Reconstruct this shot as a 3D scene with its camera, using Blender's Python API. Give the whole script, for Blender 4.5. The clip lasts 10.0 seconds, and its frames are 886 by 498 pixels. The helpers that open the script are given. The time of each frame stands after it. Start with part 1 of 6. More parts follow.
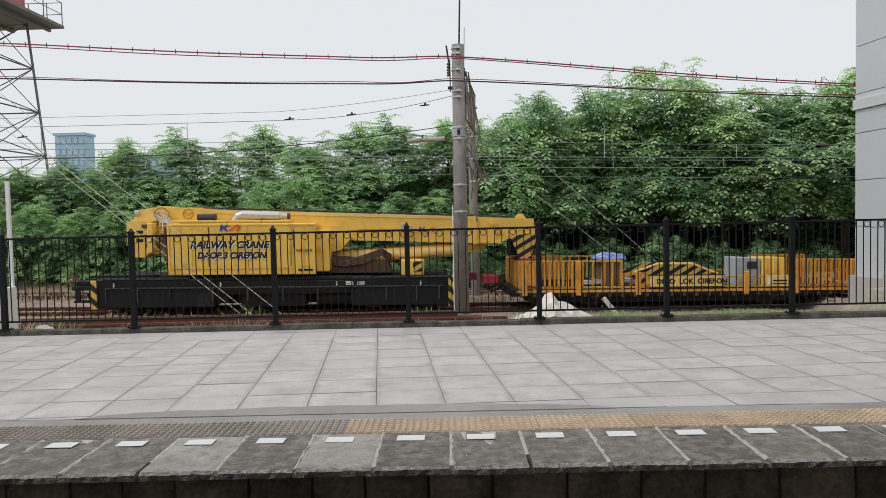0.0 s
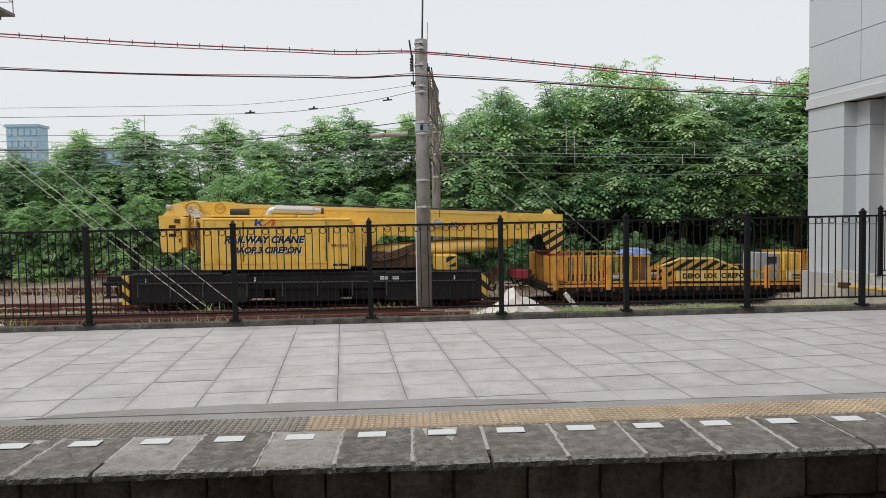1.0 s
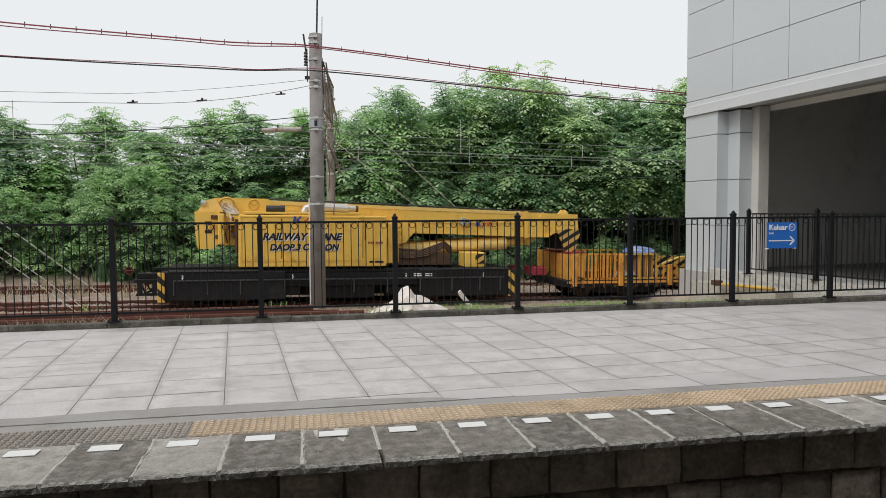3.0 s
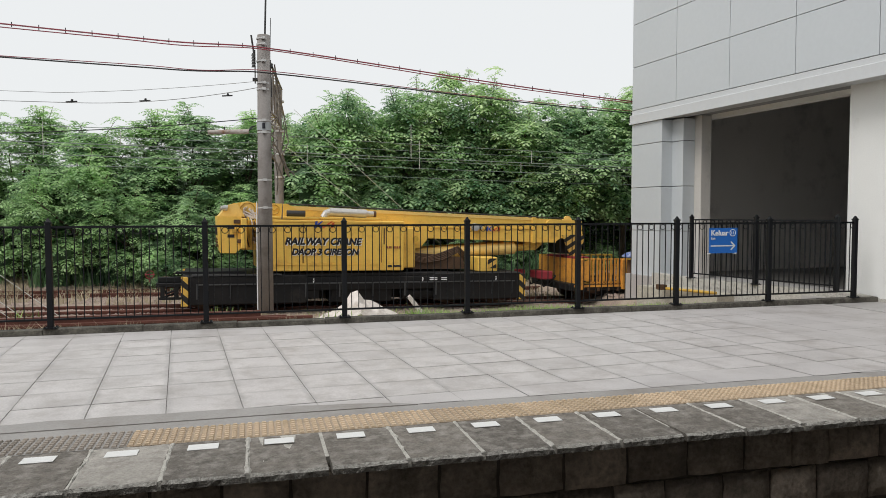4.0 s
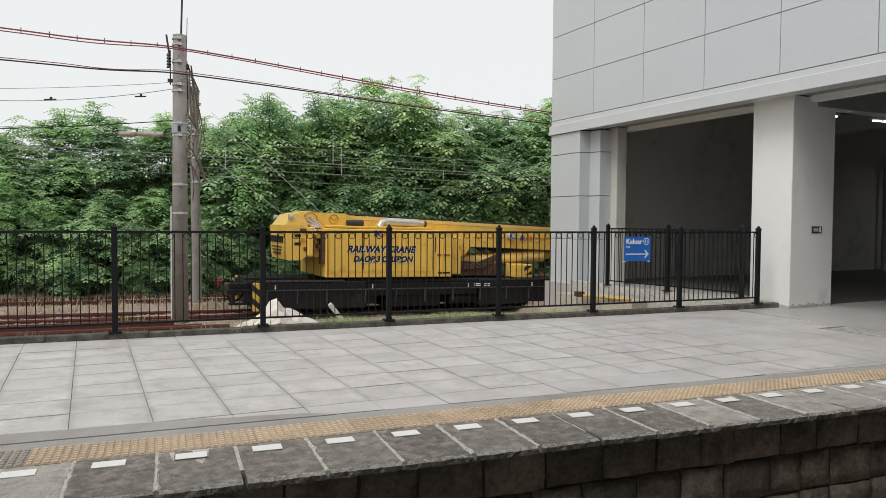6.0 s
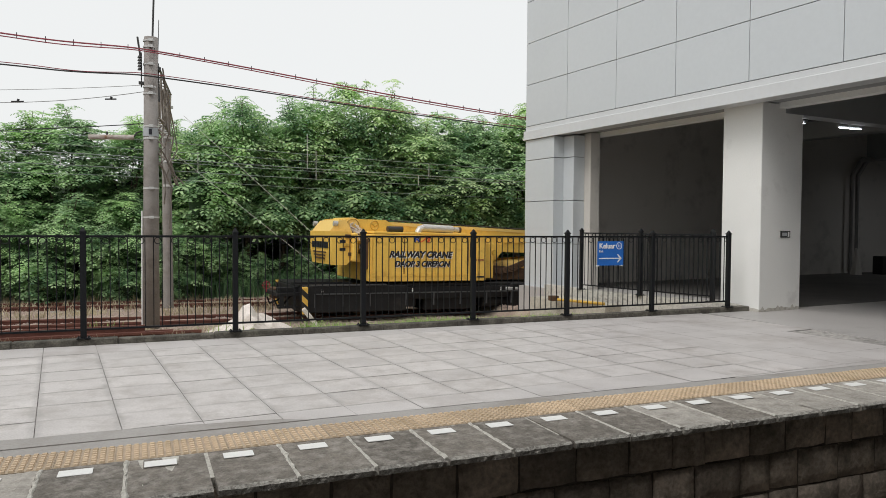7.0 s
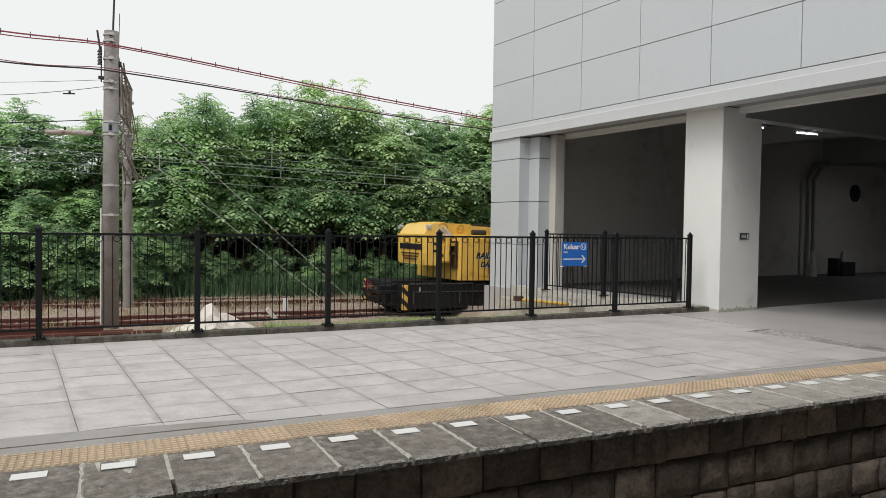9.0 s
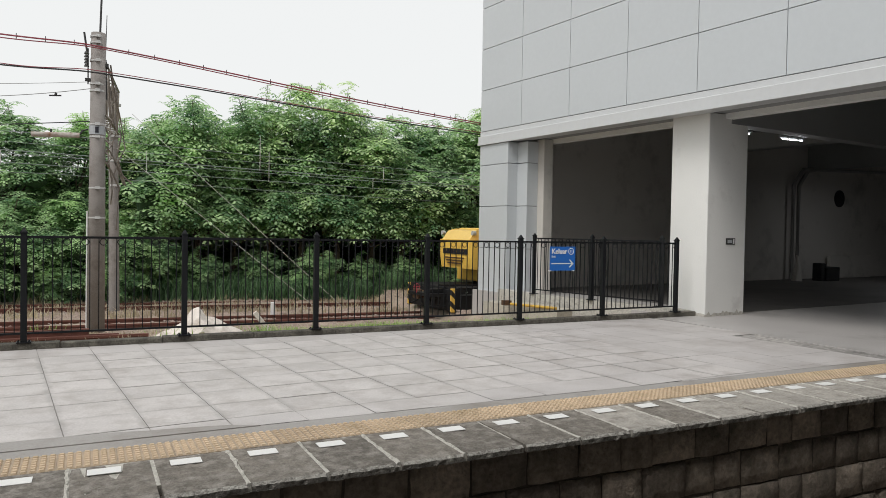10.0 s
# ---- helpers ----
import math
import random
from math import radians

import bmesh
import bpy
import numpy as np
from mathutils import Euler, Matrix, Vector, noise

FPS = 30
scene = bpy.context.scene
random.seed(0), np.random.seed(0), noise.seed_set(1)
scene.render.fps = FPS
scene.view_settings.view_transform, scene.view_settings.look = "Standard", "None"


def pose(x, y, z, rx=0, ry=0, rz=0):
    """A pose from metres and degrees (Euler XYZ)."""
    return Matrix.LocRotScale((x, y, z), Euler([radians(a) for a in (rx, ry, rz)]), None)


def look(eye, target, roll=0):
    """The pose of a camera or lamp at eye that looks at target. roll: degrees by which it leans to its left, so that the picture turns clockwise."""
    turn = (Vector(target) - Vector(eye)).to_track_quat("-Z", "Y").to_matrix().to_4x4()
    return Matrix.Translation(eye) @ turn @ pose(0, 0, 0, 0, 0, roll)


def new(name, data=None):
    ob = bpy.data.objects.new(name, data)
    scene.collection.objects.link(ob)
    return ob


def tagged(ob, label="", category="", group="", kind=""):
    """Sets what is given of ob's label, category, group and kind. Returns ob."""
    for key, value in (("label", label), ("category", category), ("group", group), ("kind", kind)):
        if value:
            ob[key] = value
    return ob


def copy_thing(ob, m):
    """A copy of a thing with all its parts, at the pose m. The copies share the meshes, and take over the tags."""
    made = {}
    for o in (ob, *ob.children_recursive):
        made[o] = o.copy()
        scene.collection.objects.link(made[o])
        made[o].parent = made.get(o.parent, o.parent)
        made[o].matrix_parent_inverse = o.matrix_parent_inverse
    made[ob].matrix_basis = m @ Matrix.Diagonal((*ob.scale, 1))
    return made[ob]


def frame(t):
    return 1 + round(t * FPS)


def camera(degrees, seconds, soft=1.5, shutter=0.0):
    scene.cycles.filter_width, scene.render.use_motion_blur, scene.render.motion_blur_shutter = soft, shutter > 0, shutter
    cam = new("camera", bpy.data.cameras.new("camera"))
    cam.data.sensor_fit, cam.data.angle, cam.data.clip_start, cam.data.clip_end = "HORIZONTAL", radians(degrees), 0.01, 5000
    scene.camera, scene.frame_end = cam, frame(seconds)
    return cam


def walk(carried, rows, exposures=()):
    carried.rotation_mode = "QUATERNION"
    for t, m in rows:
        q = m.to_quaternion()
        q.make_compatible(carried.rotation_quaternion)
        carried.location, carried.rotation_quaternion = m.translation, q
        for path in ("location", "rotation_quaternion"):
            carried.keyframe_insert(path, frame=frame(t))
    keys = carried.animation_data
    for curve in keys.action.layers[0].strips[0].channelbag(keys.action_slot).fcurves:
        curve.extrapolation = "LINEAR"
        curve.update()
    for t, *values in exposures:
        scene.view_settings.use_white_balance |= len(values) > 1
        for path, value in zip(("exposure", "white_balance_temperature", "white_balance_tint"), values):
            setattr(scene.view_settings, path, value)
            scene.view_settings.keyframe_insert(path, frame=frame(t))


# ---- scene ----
cam = camera(63.2, 10.0, soft=0.55)
PATH = [
    (0, (0.873, -2.157, 1.731), (0.862, -0.158, 1.644), -1.3),
    (0.5, (0.876, -2.139, 1.721), (0.91, -0.142, 1.624), -1.2),
    (1, (0.889, -2.149, 1.734), (0.979, -0.154, 1.632), -1.1),
    (1.5, (0.892, -2.129, 1.732), (1.072, -0.139, 1.633), -0.9),
    (2, (0.907, -2.104, 1.726), (1.176, -0.124, 1.626), -0.8),
    (3.5, (0.919, -2.122, 1.739), (1.35, -0.172, 1.626), -0.2),
    (4, (0.93, -2.096, 1.727), (1.441, -0.165, 1.629), -0.1),
    (4.5, (0.942, -2.086, 1.727), (1.544, -0.181, 1.634), 0.1),
    (5, (0.947, -2.078, 1.717), (1.603, -0.191, 1.629), 0.2),
    (5.5, (0.949, -2.075, 1.73), (1.636, -0.198, 1.647), 0.3),
    (7, (0.969, -2.079, 1.726), (1.747, -0.238, 1.662), 0.4),
    (7.5, (0.975, -2.074, 1.726), (1.786, -0.246, 1.668), 0.4),
    (8, (0.981, -2.076, 1.723), (1.805, -0.255, 1.668), 0.4),
    (8.5, (0.963, -2.076, 1.719), (1.805, -0.263, 1.662), 0.5),
    (9, (0.976, -2.075, 1.718), (1.84, -0.273, 1.656), 0.8),
    (9.5, (0.971, -2.086, 1.73), (1.85, -0.29, 1.672), 0.9),
    (10, (0.967, -2.087, 1.733), (1.861, -0.298, 1.681), 1.0),
]
walk(cam, [(t, look(eye, target, roll)) for t, eye, target, roll in PATH], exposures=[(0.0, -0.04, 6230, 11), (2.0, 0.03, 6280, 11), (4.5, 0.07, 6360, 10.5), (7.0, 0.1, 6420, 10.5), (10.0, 0.12, 6440, 10.5)])

# ---- light ----
world = bpy.data.worlds.new("overcast_sky")
scene.world = world
world.use_nodes = True
wn, wl = world.node_tree.nodes, world.node_tree.links
sky = wn.new("ShaderNodeTexSky")
sky.sky_type, sky.sun_disc = "NISHITA", False
sky.sun_elevation, sky.sun_rotation = radians(58), radians(232)
sky.air_density, sky.dust_density = 1.0, 4.0
cloud = wn.new("ShaderNodeMix")
cloud.data_type = "RGBA"
cloud.inputs[0].default_value = 0.93
scale_sky = wn.new("ShaderNodeVectorMath")
scale_sky.operation = "SCALE"
scale_sky.inputs[3].default_value = 0.12
wl.new(sky.outputs[0], scale_sky.inputs[0])
wl.new(scale_sky.outputs[0], cloud.inputs[6])
cloud.inputs[7].default_value = (0.855, 0.862, 0.842, 1)
wl.new(cloud.outputs[2], wn["Background"].inputs[0])
wn["Background"].inputs[1].default_value = 1.0
sun_data = bpy.data.lights.new("sun", "SUN")
sun_data.energy, sun_data.angle, sun_data.color = 1.5, radians(30), (1.0, 0.97, 0.92)
sun = new("sun", sun_data)
sun.matrix_world = look((-16, -9, 25), (0, 0, 0))


# ---- materials ----
def mat(name, colour, rough=0.7, metal=0.0, var=0.25, size=3.0, fine=40.0, bump=0.15, dirt=None, dirt_amount=0.4, dirt_size=1.2, per_object=0.0, spec=0.5):
    """A surface with variation at two scales, optional dirt of another colour, and fine relief."""
    m = bpy.data.materials.new(name)
    m.use_nodes = True
    n, l = m.node_tree.nodes, m.node_tree.links
    b = n["Principled BSDF"]
    tc = n.new("ShaderNodeTexCoord")
    big, small = n.new("ShaderNodeTexNoise"), n.new("ShaderNodeTexNoise")
    big.inputs["Scale"].default_value, big.inputs["Detail"].default_value = size, 5
    small.inputs["Scale"].default_value, small.inputs["Detail"].default_value = fine, 4
    coord = tc.outputs["Object"]
    if per_object:
        info, shift, far = n.new("ShaderNodeObjectInfo"), n.new("ShaderNodeVectorMath"), n.new("ShaderNodeMath")
        far.operation, far.inputs[1].default_value = "MULTIPLY", 40.0
        l.new(info.outputs["Random"], far.inputs[0])
        l.new(coord, shift.inputs[0]), l.new(far.outputs[0], shift.inputs[1])
        coord = shift.outputs[0]
    l.new(coord, big.inputs["Vector"]), l.new(coord, small.inputs["Vector"])
    add = n.new("ShaderNodeMath")
    add.operation = "ADD"
    l.new(big.outputs[0], add.inputs[0]), l.new(small.outputs[0], add.inputs[1])
    rng = n.new("ShaderNodeMapRange")
    rng.inputs[1].default_value, rng.inputs[2].default_value = 0.6, 1.4
    rng.inputs[3].default_value, rng.inputs[4].default_value = 1 - var, 1 + var
    l.new(add.outputs[0], rng.inputs[0])
    value = rng.outputs[0]
    if per_object:
        r2, mul = n.new("ShaderNodeMapRange"), n.new("ShaderNodeMath")
        r2.inputs[3].default_value, r2.inputs[4].default_value = 1 - per_object, 1 + per_object
        l.new(info.outputs["Random"], r2.inputs[0])
        mul.operation = "MULTIPLY"
        l.new(rng.outputs[0], mul.inputs[0]), l.new(r2.outputs[0], mul.inputs[1])
        value = mul.outputs[0]
    sc = n.new("ShaderNodeVectorMath")
    sc.operation = "SCALE"
    sc.inputs[0].default_value = colour
    l.new(value, sc.inputs[3])
    out = sc.outputs[0]
    if dirt:
        dn, dr, mx = n.new("ShaderNodeTexNoise"), n.new("ShaderNodeMapRange"), n.new("ShaderNodeMix")
        dn.inputs["Scale"].default_value, dn.inputs["Detail"].default_value, dn.inputs["Roughness"].default_value = dirt_size, 7, 0.7
        l.new(coord, dn.inputs["Vector"])
        dr.inputs[1].default_value, dr.inputs[2].default_value, dr.inputs[4].default_value = 0.62 - 0.25 * dirt_amount, 0.72, min(1, 0.35 + dirt_amount)
        l.new(dn.outputs[0], dr.inputs[0])
        mx.data_type = "RGBA"
        l.new(dr.outputs[0], mx.inputs[0]), l.new(out, mx.inputs[6])
        mx.inputs[7].default_value = (*dirt, 1)
        out = mx.outputs[2]
    l.new(out, b.inputs["Base Color"])
    b.inputs["Roughness"].default_value, b.inputs["Metallic"].default_value = rough, metal
    b.inputs["Specular IOR Level"].default_value = spec
    if bump:
        bp = n.new("ShaderNodeBump")
        bp.inputs["Strength"].default_value, bp.inputs["Distance"].default_value = bump, 0.02
        l.new(small.outputs[0], bp.inputs["Height"]), l.new(bp.outputs[0], b.inputs["Normal"])
    return m


def leaf_mat(name, dark, light):
    m = bpy.data.materials.new(name)
    m.use_nodes = True
    n, l = m.node_tree.nodes, m.node_tree.links
    b = n["Principled BSDF"]
    geo, tc, noise_n = n.new("ShaderNodeNewGeometry"), n.new("ShaderNodeTexCoord"), n.new("ShaderNodeTexNoise")
    noise_n.inputs["Scale"].default_value = 0.9
    l.new(tc.outputs["Object"], noise_n.inputs["Vector"])
    mul, mx = n.new("ShaderNodeMath"), n.new("ShaderNodeMix")
    mul.operation = "MULTIPLY_ADD"
    l.new(geo.outputs["Random Per Island"], mul.inputs[0])
    mul.inputs[1].default_value = 0.6
    sub = n.new("ShaderNodeMath")
    sub.operation = "MULTIPLY_ADD"
    l.new(noise_n.outputs[0], sub.inputs[0])
    sub.inputs[1].default_value, sub.inputs[2].default_value = 2.6, -1.05
    l.new(sub.outputs[0], mul.inputs[2])
    mx.data_type = "RGBA"
    l.new(mul.outputs[0], mx.inputs[0])
    mx.inputs[6].default_value, mx.inputs[7].default_value = (*dark, 1), (*light, 1)
    l.new(mx.outputs[2], b.inputs["Base Color"])
    b.inputs["Roughness"].default_value = 0.42
    b.inputs["Specular IOR Level"].default_value = 0.65
    tr, ms = n.new("ShaderNodeBsdfTranslucent"), n.new("ShaderNodeMixShader")
    l.new(mx.outputs[2], tr.inputs[0])
    ms.inputs[0].default_value = 0.45
    l.new(b.outputs[0], ms.inputs[1]), l.new(tr.outputs[0], ms.inputs[2]), l.new(ms.outputs[0], n["Material Output"].inputs[0])
    return m


def stripe_mat(name, a, b_col, period, slope):
    """Slanted warning stripes painted on a plate."""
    m = mat(name, a, 0.6, 0, 0.15)
    n, l = m.node_tree.nodes, m.node_tree.links
    tc, sep, ma, fr, gt, mx = (n.new("ShaderNode" + k) for k in ("TexCoord", "SeparateXYZ", "Math", "Math", "Math", "Mix"))
    l.new(tc.outputs["Object"], sep.inputs[0])
    ma.operation = "MULTIPLY_ADD"
    l.new(sep.outputs[0], ma.inputs[0])
    ma.inputs[1].default_value = slope
    l.new(sep.outputs[2], ma.inputs[2])
    fr.operation, gt.operation = "PINGPONG", "GREATER_THAN"
    l.new(ma.outputs[0], fr.inputs[0])
    fr.inputs[1].default_value, gt.inputs[1].default_value = period / 2, period / 4
    l.new(fr.outputs[0], gt.inputs[0])
    mx.data_type = "RGBA"
    b = n["Principled BSDF"]
    l.new(gt.outputs[0], mx.inputs[0]), l.new(b.inputs["Base Color"].links[0].from_socket, mx.inputs[6])
    mx.inputs[7].default_value = (*b_col, 1)
    l.new(mx.outputs[2], b.inputs["Base Color"])
    return m



def joint_grime(m, wide, deep):
    """Adds old dirt that has gathered along the joints of a slanting tile, broken up by noise."""
    n, l = m.node_tree.nodes, m.node_tree.links
    b = n["Principled BSDF"]
    tc, sep, noise_n, mx = (n.new("ShaderNode" + k) for k in ("TexCoord", "SeparateXYZ", "TexNoise", "Mix"))
    l.new(tc.outputs["Object"], sep.inputs[0])
    info, far, shift = n.new("ShaderNodeObjectInfo"), n.new("ShaderNodeMath"), n.new("ShaderNodeVectorMath")
    far.operation, far.inputs[1].default_value = "MULTIPLY", 60.0
    l.new(info.outputs["Random"], far.inputs[0]), l.new(tc.outputs["Object"], shift.inputs[0]), l.new(far.outputs[0], shift.inputs[1])
    noise_n.inputs["Scale"].default_value, noise_n.inputs["Detail"].default_value = 3.5, 5
    l.new(shift.outputs[0], noise_n.inputs["Vector"])

    def op(kind, a, c, d=None):
        q = n.new("ShaderNodeMath")
        q.operation = kind
        for i, v in enumerate((a, c, d)):
            if v is None:
                continue
            if isinstance(v, float):
                q.inputs[i].default_value = v
            else:
                l.new(v, q.inputs[i])
        return q.outputs[0]

    x = op("MULTIPLY_ADD", sep.outputs[1], 0.092, sep.outputs[0])
    y = op("MULTIPLY_ADD", sep.outputs[0], -0.054, sep.outputs[1])
    ex = op("MINIMUM", x, op("SUBTRACT", 0.645, x))
    ey = op("MINIMUM", y, op("SUBTRACT", 0.578, y))
    e = op("MINIMUM", op("MULTIPLY", ex, 0.7), op("ABSOLUTE", ey, 0.0))
    e = op("ADD", e, op("MULTIPLY_ADD", noise_n.outputs[0], -0.10, 0.045))
    rng = n.new("ShaderNodeMapRange")
    rng.inputs[1].default_value, rng.inputs[2].default_value, rng.inputs[3].default_value, rng.inputs[4].default_value = 0.0, wide, deep, 0.0
    l.new(e, rng.inputs[0])
    mx.data_type = "RGBA"
    l.new(rng.outputs[0], mx.inputs[0]), l.new(b.inputs["Base Color"].links[0].from_socket, mx.inputs[6])
    mx.inputs[7].default_value = (0.15, 0.145, 0.14, 1)
    l.new(mx.outputs[2], b.inputs["Base Color"])
    return m


M_TILE = mat("platform_tile", (0.51, 0.485, 0.475), 0.5, 0, 0.16, 1.3, 70, 0.1, (0.36, 0.33, 0.31), 0.55, 0.9, 0.0)
M_TILEWORN = joint_grime(mat("platform_tile_worn", (0.535, 0.507, 0.495), 0.45, 0, 0.20, 1.6, 55, 0.12, (0.37, 0.34, 0.32), 0.6, 2.6, 0.03), 0.036, 0.27)
M_JOINT = mat("tile_joint", (0.315, 0.30, 0.285), 0.9, 0, 0.75, 0.9, 12)
M_BAND = mat("worn_screed", (0.33, 0.315, 0.30), 0.7, 0, 0.15, 1.0, 50, 0.1, (0.22, 0.195, 0.17), 0.6, 0.8)
M_TACTBASE = mat("tactile_ground", (0.38, 0.305, 0.225), 0.85, 0, 0.25, 4, 40, 0.1, None, per_object=0.1)
M_TACTGRIME = mat("tactile_grimy", (0.34, 0.295, 0.25), 0.75, 0, 0.25, 1.5, 40, 0.1, (0.18, 0.16, 0.135), 0.6, 1.2, 0.08)
M_TACT = mat("tactile_yellow", (0.57, 0.44, 0.305), 0.75, 0, 0.2, 2.5, 40, 0.1, (0.38, 0.29, 0.18), 0.5, 3.0, 0.10)
M_EDGE = mat("edge_concrete", (0.175, 0.157, 0.135), 0.9, 0, 0.45, 10, 45, 0.8, (0.37, 0.345, 0.31), 0.6, 9, 0.22)
M_EDGEPALE = mat("edge_concrete_patched", (0.38, 0.355, 0.32), 0.85, 0, 0.3, 8, 45, 0.6, (0.20, 0.18, 0.155), 0.55, 7, 0.15)
M_EDGELIP = mat("edge_lip_mossy", (0.20, 0.185, 0.165), 0.9, 0, 0.6, 24, 70, 1.0, (0.60, 0.58, 0.53), 0.9, 26, 0.2)
M_MORTAR = mat("mortar", (0.56, 0.54, 0.49), 0.9, 0, 0.3, 9, 50, 0.6, (0.17, 0.155, 0.13), 0.6, 9)
M_WHITE = mat("road_white", (0.78, 0.78, 0.76), 0.6, 0, 0.06, 5, 60)
M_WALLBLOCK = mat("platform_wall_block", (0.40, 0.335, 0.275), 0.9, 0, 0.5, 4, 25, 0.9, (0.10, 0.09, 0.07), 0.7, 1.8, 0.35)
M_WALLJOINT = mat("platform_wall_joint", (0.13, 0.11, 0.09), 0.95)
M_CURB = mat("kerb_concrete", (0.16, 0.15, 0.125), 0.9, 0, 0.6, 7, 45, 0.9, (0.04, 0.036, 0.03), 1.1, 5)
M_FLOORIN = mat("smooth_concrete", (0.43, 0.412, 0.402), 0.45, 0, 0.12, 0.6, 30, 0.05, (0.22, 0.21, 0.2), 0.4, 0.5)
M_FLOORDARK = mat("patchy_dark_concrete", (0.13, 0.122, 0.115), 0.6, 0, 0.25, 0.8, 30, 0.1, (0.07, 0.065, 0.06), 0.5, 0.7)
M_FENCE = mat("fence_black_paint", (0.007, 0.008, 0.010), 0.5, 0, 0.3, 6, 60, 0.05, spec=0.3)
M_PANEL = mat("grey_cladding", (0.545, 0.575, 0.597), 0.42, 0, 0.03, 0.4, 10, 0.0, None, per_object=0.015)
M_PANELJ = mat("cladding_joint", (0.27, 0.275, 0.28), 0.7)
M_FASCIA = mat("fascia_trim", (0.58, 0.595, 0.605), 0.4, 0, 0.04, 0.6, 10, 0)
M_PLASTER = mat("painted_plaster", (0.80, 0.80, 0.78), 0.8, 0, 0.06, 0.8, 40, 0.1, (0.55, 0.54, 0.52), 0.15, 1.0)
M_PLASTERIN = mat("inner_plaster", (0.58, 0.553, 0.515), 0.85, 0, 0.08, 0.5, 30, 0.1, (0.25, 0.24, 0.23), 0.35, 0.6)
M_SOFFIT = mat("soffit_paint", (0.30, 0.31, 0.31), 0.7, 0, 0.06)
M_GROUND = mat("ballast_earth", (0.33, 0.255, 0.205), 0.95, 0, 0.45, 1.2, 18, 0.9, (0.42, 0.37, 0.28), 0.6, 0.8)
M_GRAVEL = mat("ballast_stone", (0.37, 0.29, 0.25), 0.95, 0, 0.4, 6, 40, 0.4, None)
M_PIT = mat("track_pit_ballast", (0.17, 0.15, 0.13), 0.95, 0, 0.4, 3, 20, 0.9)
M_RAIL = mat("rusty_rail", (0.15, 0.06, 0.045), 0.7, 0.2, 0.35, 4, 50, 0.3)
M_SLEEPER = mat("concrete_sleeper", (0.26, 0.235, 0.21), 0.9, 0, 0.25, 4, 40, 0.3)
M_POLE = mat("spun_concrete", (0.27, 0.25, 0.235), 0.85, 0, 0.2, 2, 50, 0.3, (0.16, 0.14, 0.125), 0.6, 2.2)
M_LATTICE = mat("weathered_lattice_steel", (0.20, 0.175, 0.15), 0.65, 0.3, 0.35, 5, 50, 0.1, (0.42, 0.38, 0.30), 0.4, 3)
M_CLAMP = mat("zinc_clamp", (0.55, 0.55, 0.54), 0.5, 0.2, 0.15, 5, 50, 0.1, (0.25, 0.2, 0.16), 0.3, 6)
M_DARKSTEEL = mat("dark_steel", (0.05, 0.05, 0.05), 0.6, 0.4, 0.3, 4, 50)
M_WIREBLACK = mat("black_cable", (0.02, 0.02, 0.022), 0.6, 0, 0.2)
M_WIRERED = mat("red_cable", (0.28, 0.055, 0.075), 0.6, 0, 0.2)
M_COPPER = mat("weathered_copper_wire", (0.24, 0.28, 0.26), 0.6, 0.1, 0.3)
M_PALEROD = mat("pale_dropper", (0.55, 0.55, 0.5), 0.6, 0, 0.2)
M_WIREGREY = mat("steel_wire", (0.25, 0.25, 0.25), 0.5, 0.5, 0.2)
M_YELLOW = mat("crane_yellow", (0.87, 0.56, 0.11), 0.4, 0, 0.09, 1.6, 30, 0.03, (0.50, 0.27, 0.06), 0.3, 3.0)
M_YELLOWLT = mat("crane_yellow_pale", (0.86, 0.60, 0.19), 0.4, 0, 0.08, 1.5, 30, 0.03, (0.45, 0.25, 0.06), 0.15, 1.5)
M_ORANGE = mat("wagon_orange", (0.74, 0.34, 0.055), 0.55, 0, 0.2, 3, 30, 0.08, (0.28, 0.11, 0.035), 0.5, 4)
M_OCHRE = mat("wagon_ochre", (0.62, 0.39, 0.06), 0.55, 0, 0.25, 3, 30, 0.08, (0.24, 0.12, 0.03), 0.55, 4)
M_BLACK = mat("underframe_black", (0.012, 0.012, 0.013), 0.55, 0, 0.4, 3, 40, 0.1, (0.05, 0.045, 0.04), 0.2, 2, spec=0.3)
M_GREASE = mat("greasy_brown_steel", (0.10, 0.055, 0.03), 0.6, 0.1, 0.4, 5, 40, 0.2)
M_SILVER = mat("silencer_silver", (0.62, 0.60, 0.57), 0.4, 0.5, 0.1, 4, 40)
M_REDPAINT = mat("red_paint", (0.31, 0.03, 0.045), 0.5, 0, 0.2, 4)
M_BLUE = mat("blue_paint", (0.02, 0.07, 0.40), 0.5, 0, 0.15)
M_TEXT = mat("lettering_black", (0.012, 0.012, 0.02), 0.5, 0, 0.1)
M_TEXTWHITE = mat("lettering_white", (0.8, 0.8, 0.8), 0.5, 0, 0.05)
M_STRIPE = stripe_mat("warning_stripe", (0.70, 0.44, 0.08), (0.015, 0.014, 0.013), 0.34, 0.9)
M_STRIPE2 = stripe_mat("warning_stripe_fine", (0.70, 0.44, 0.10), (0.015, 0.014, 0.013), 0.26, -0.6)
M_GREYBOX = mat("grey_cabinet_paint", (0.40, 0.42, 0.44), 0.5, 0, 0.1, 2)
M_CRATE = mat("brown_crate", (0.24, 0.13, 0.075), 0.8, 0, 0.2, 4, 40, 0.2)
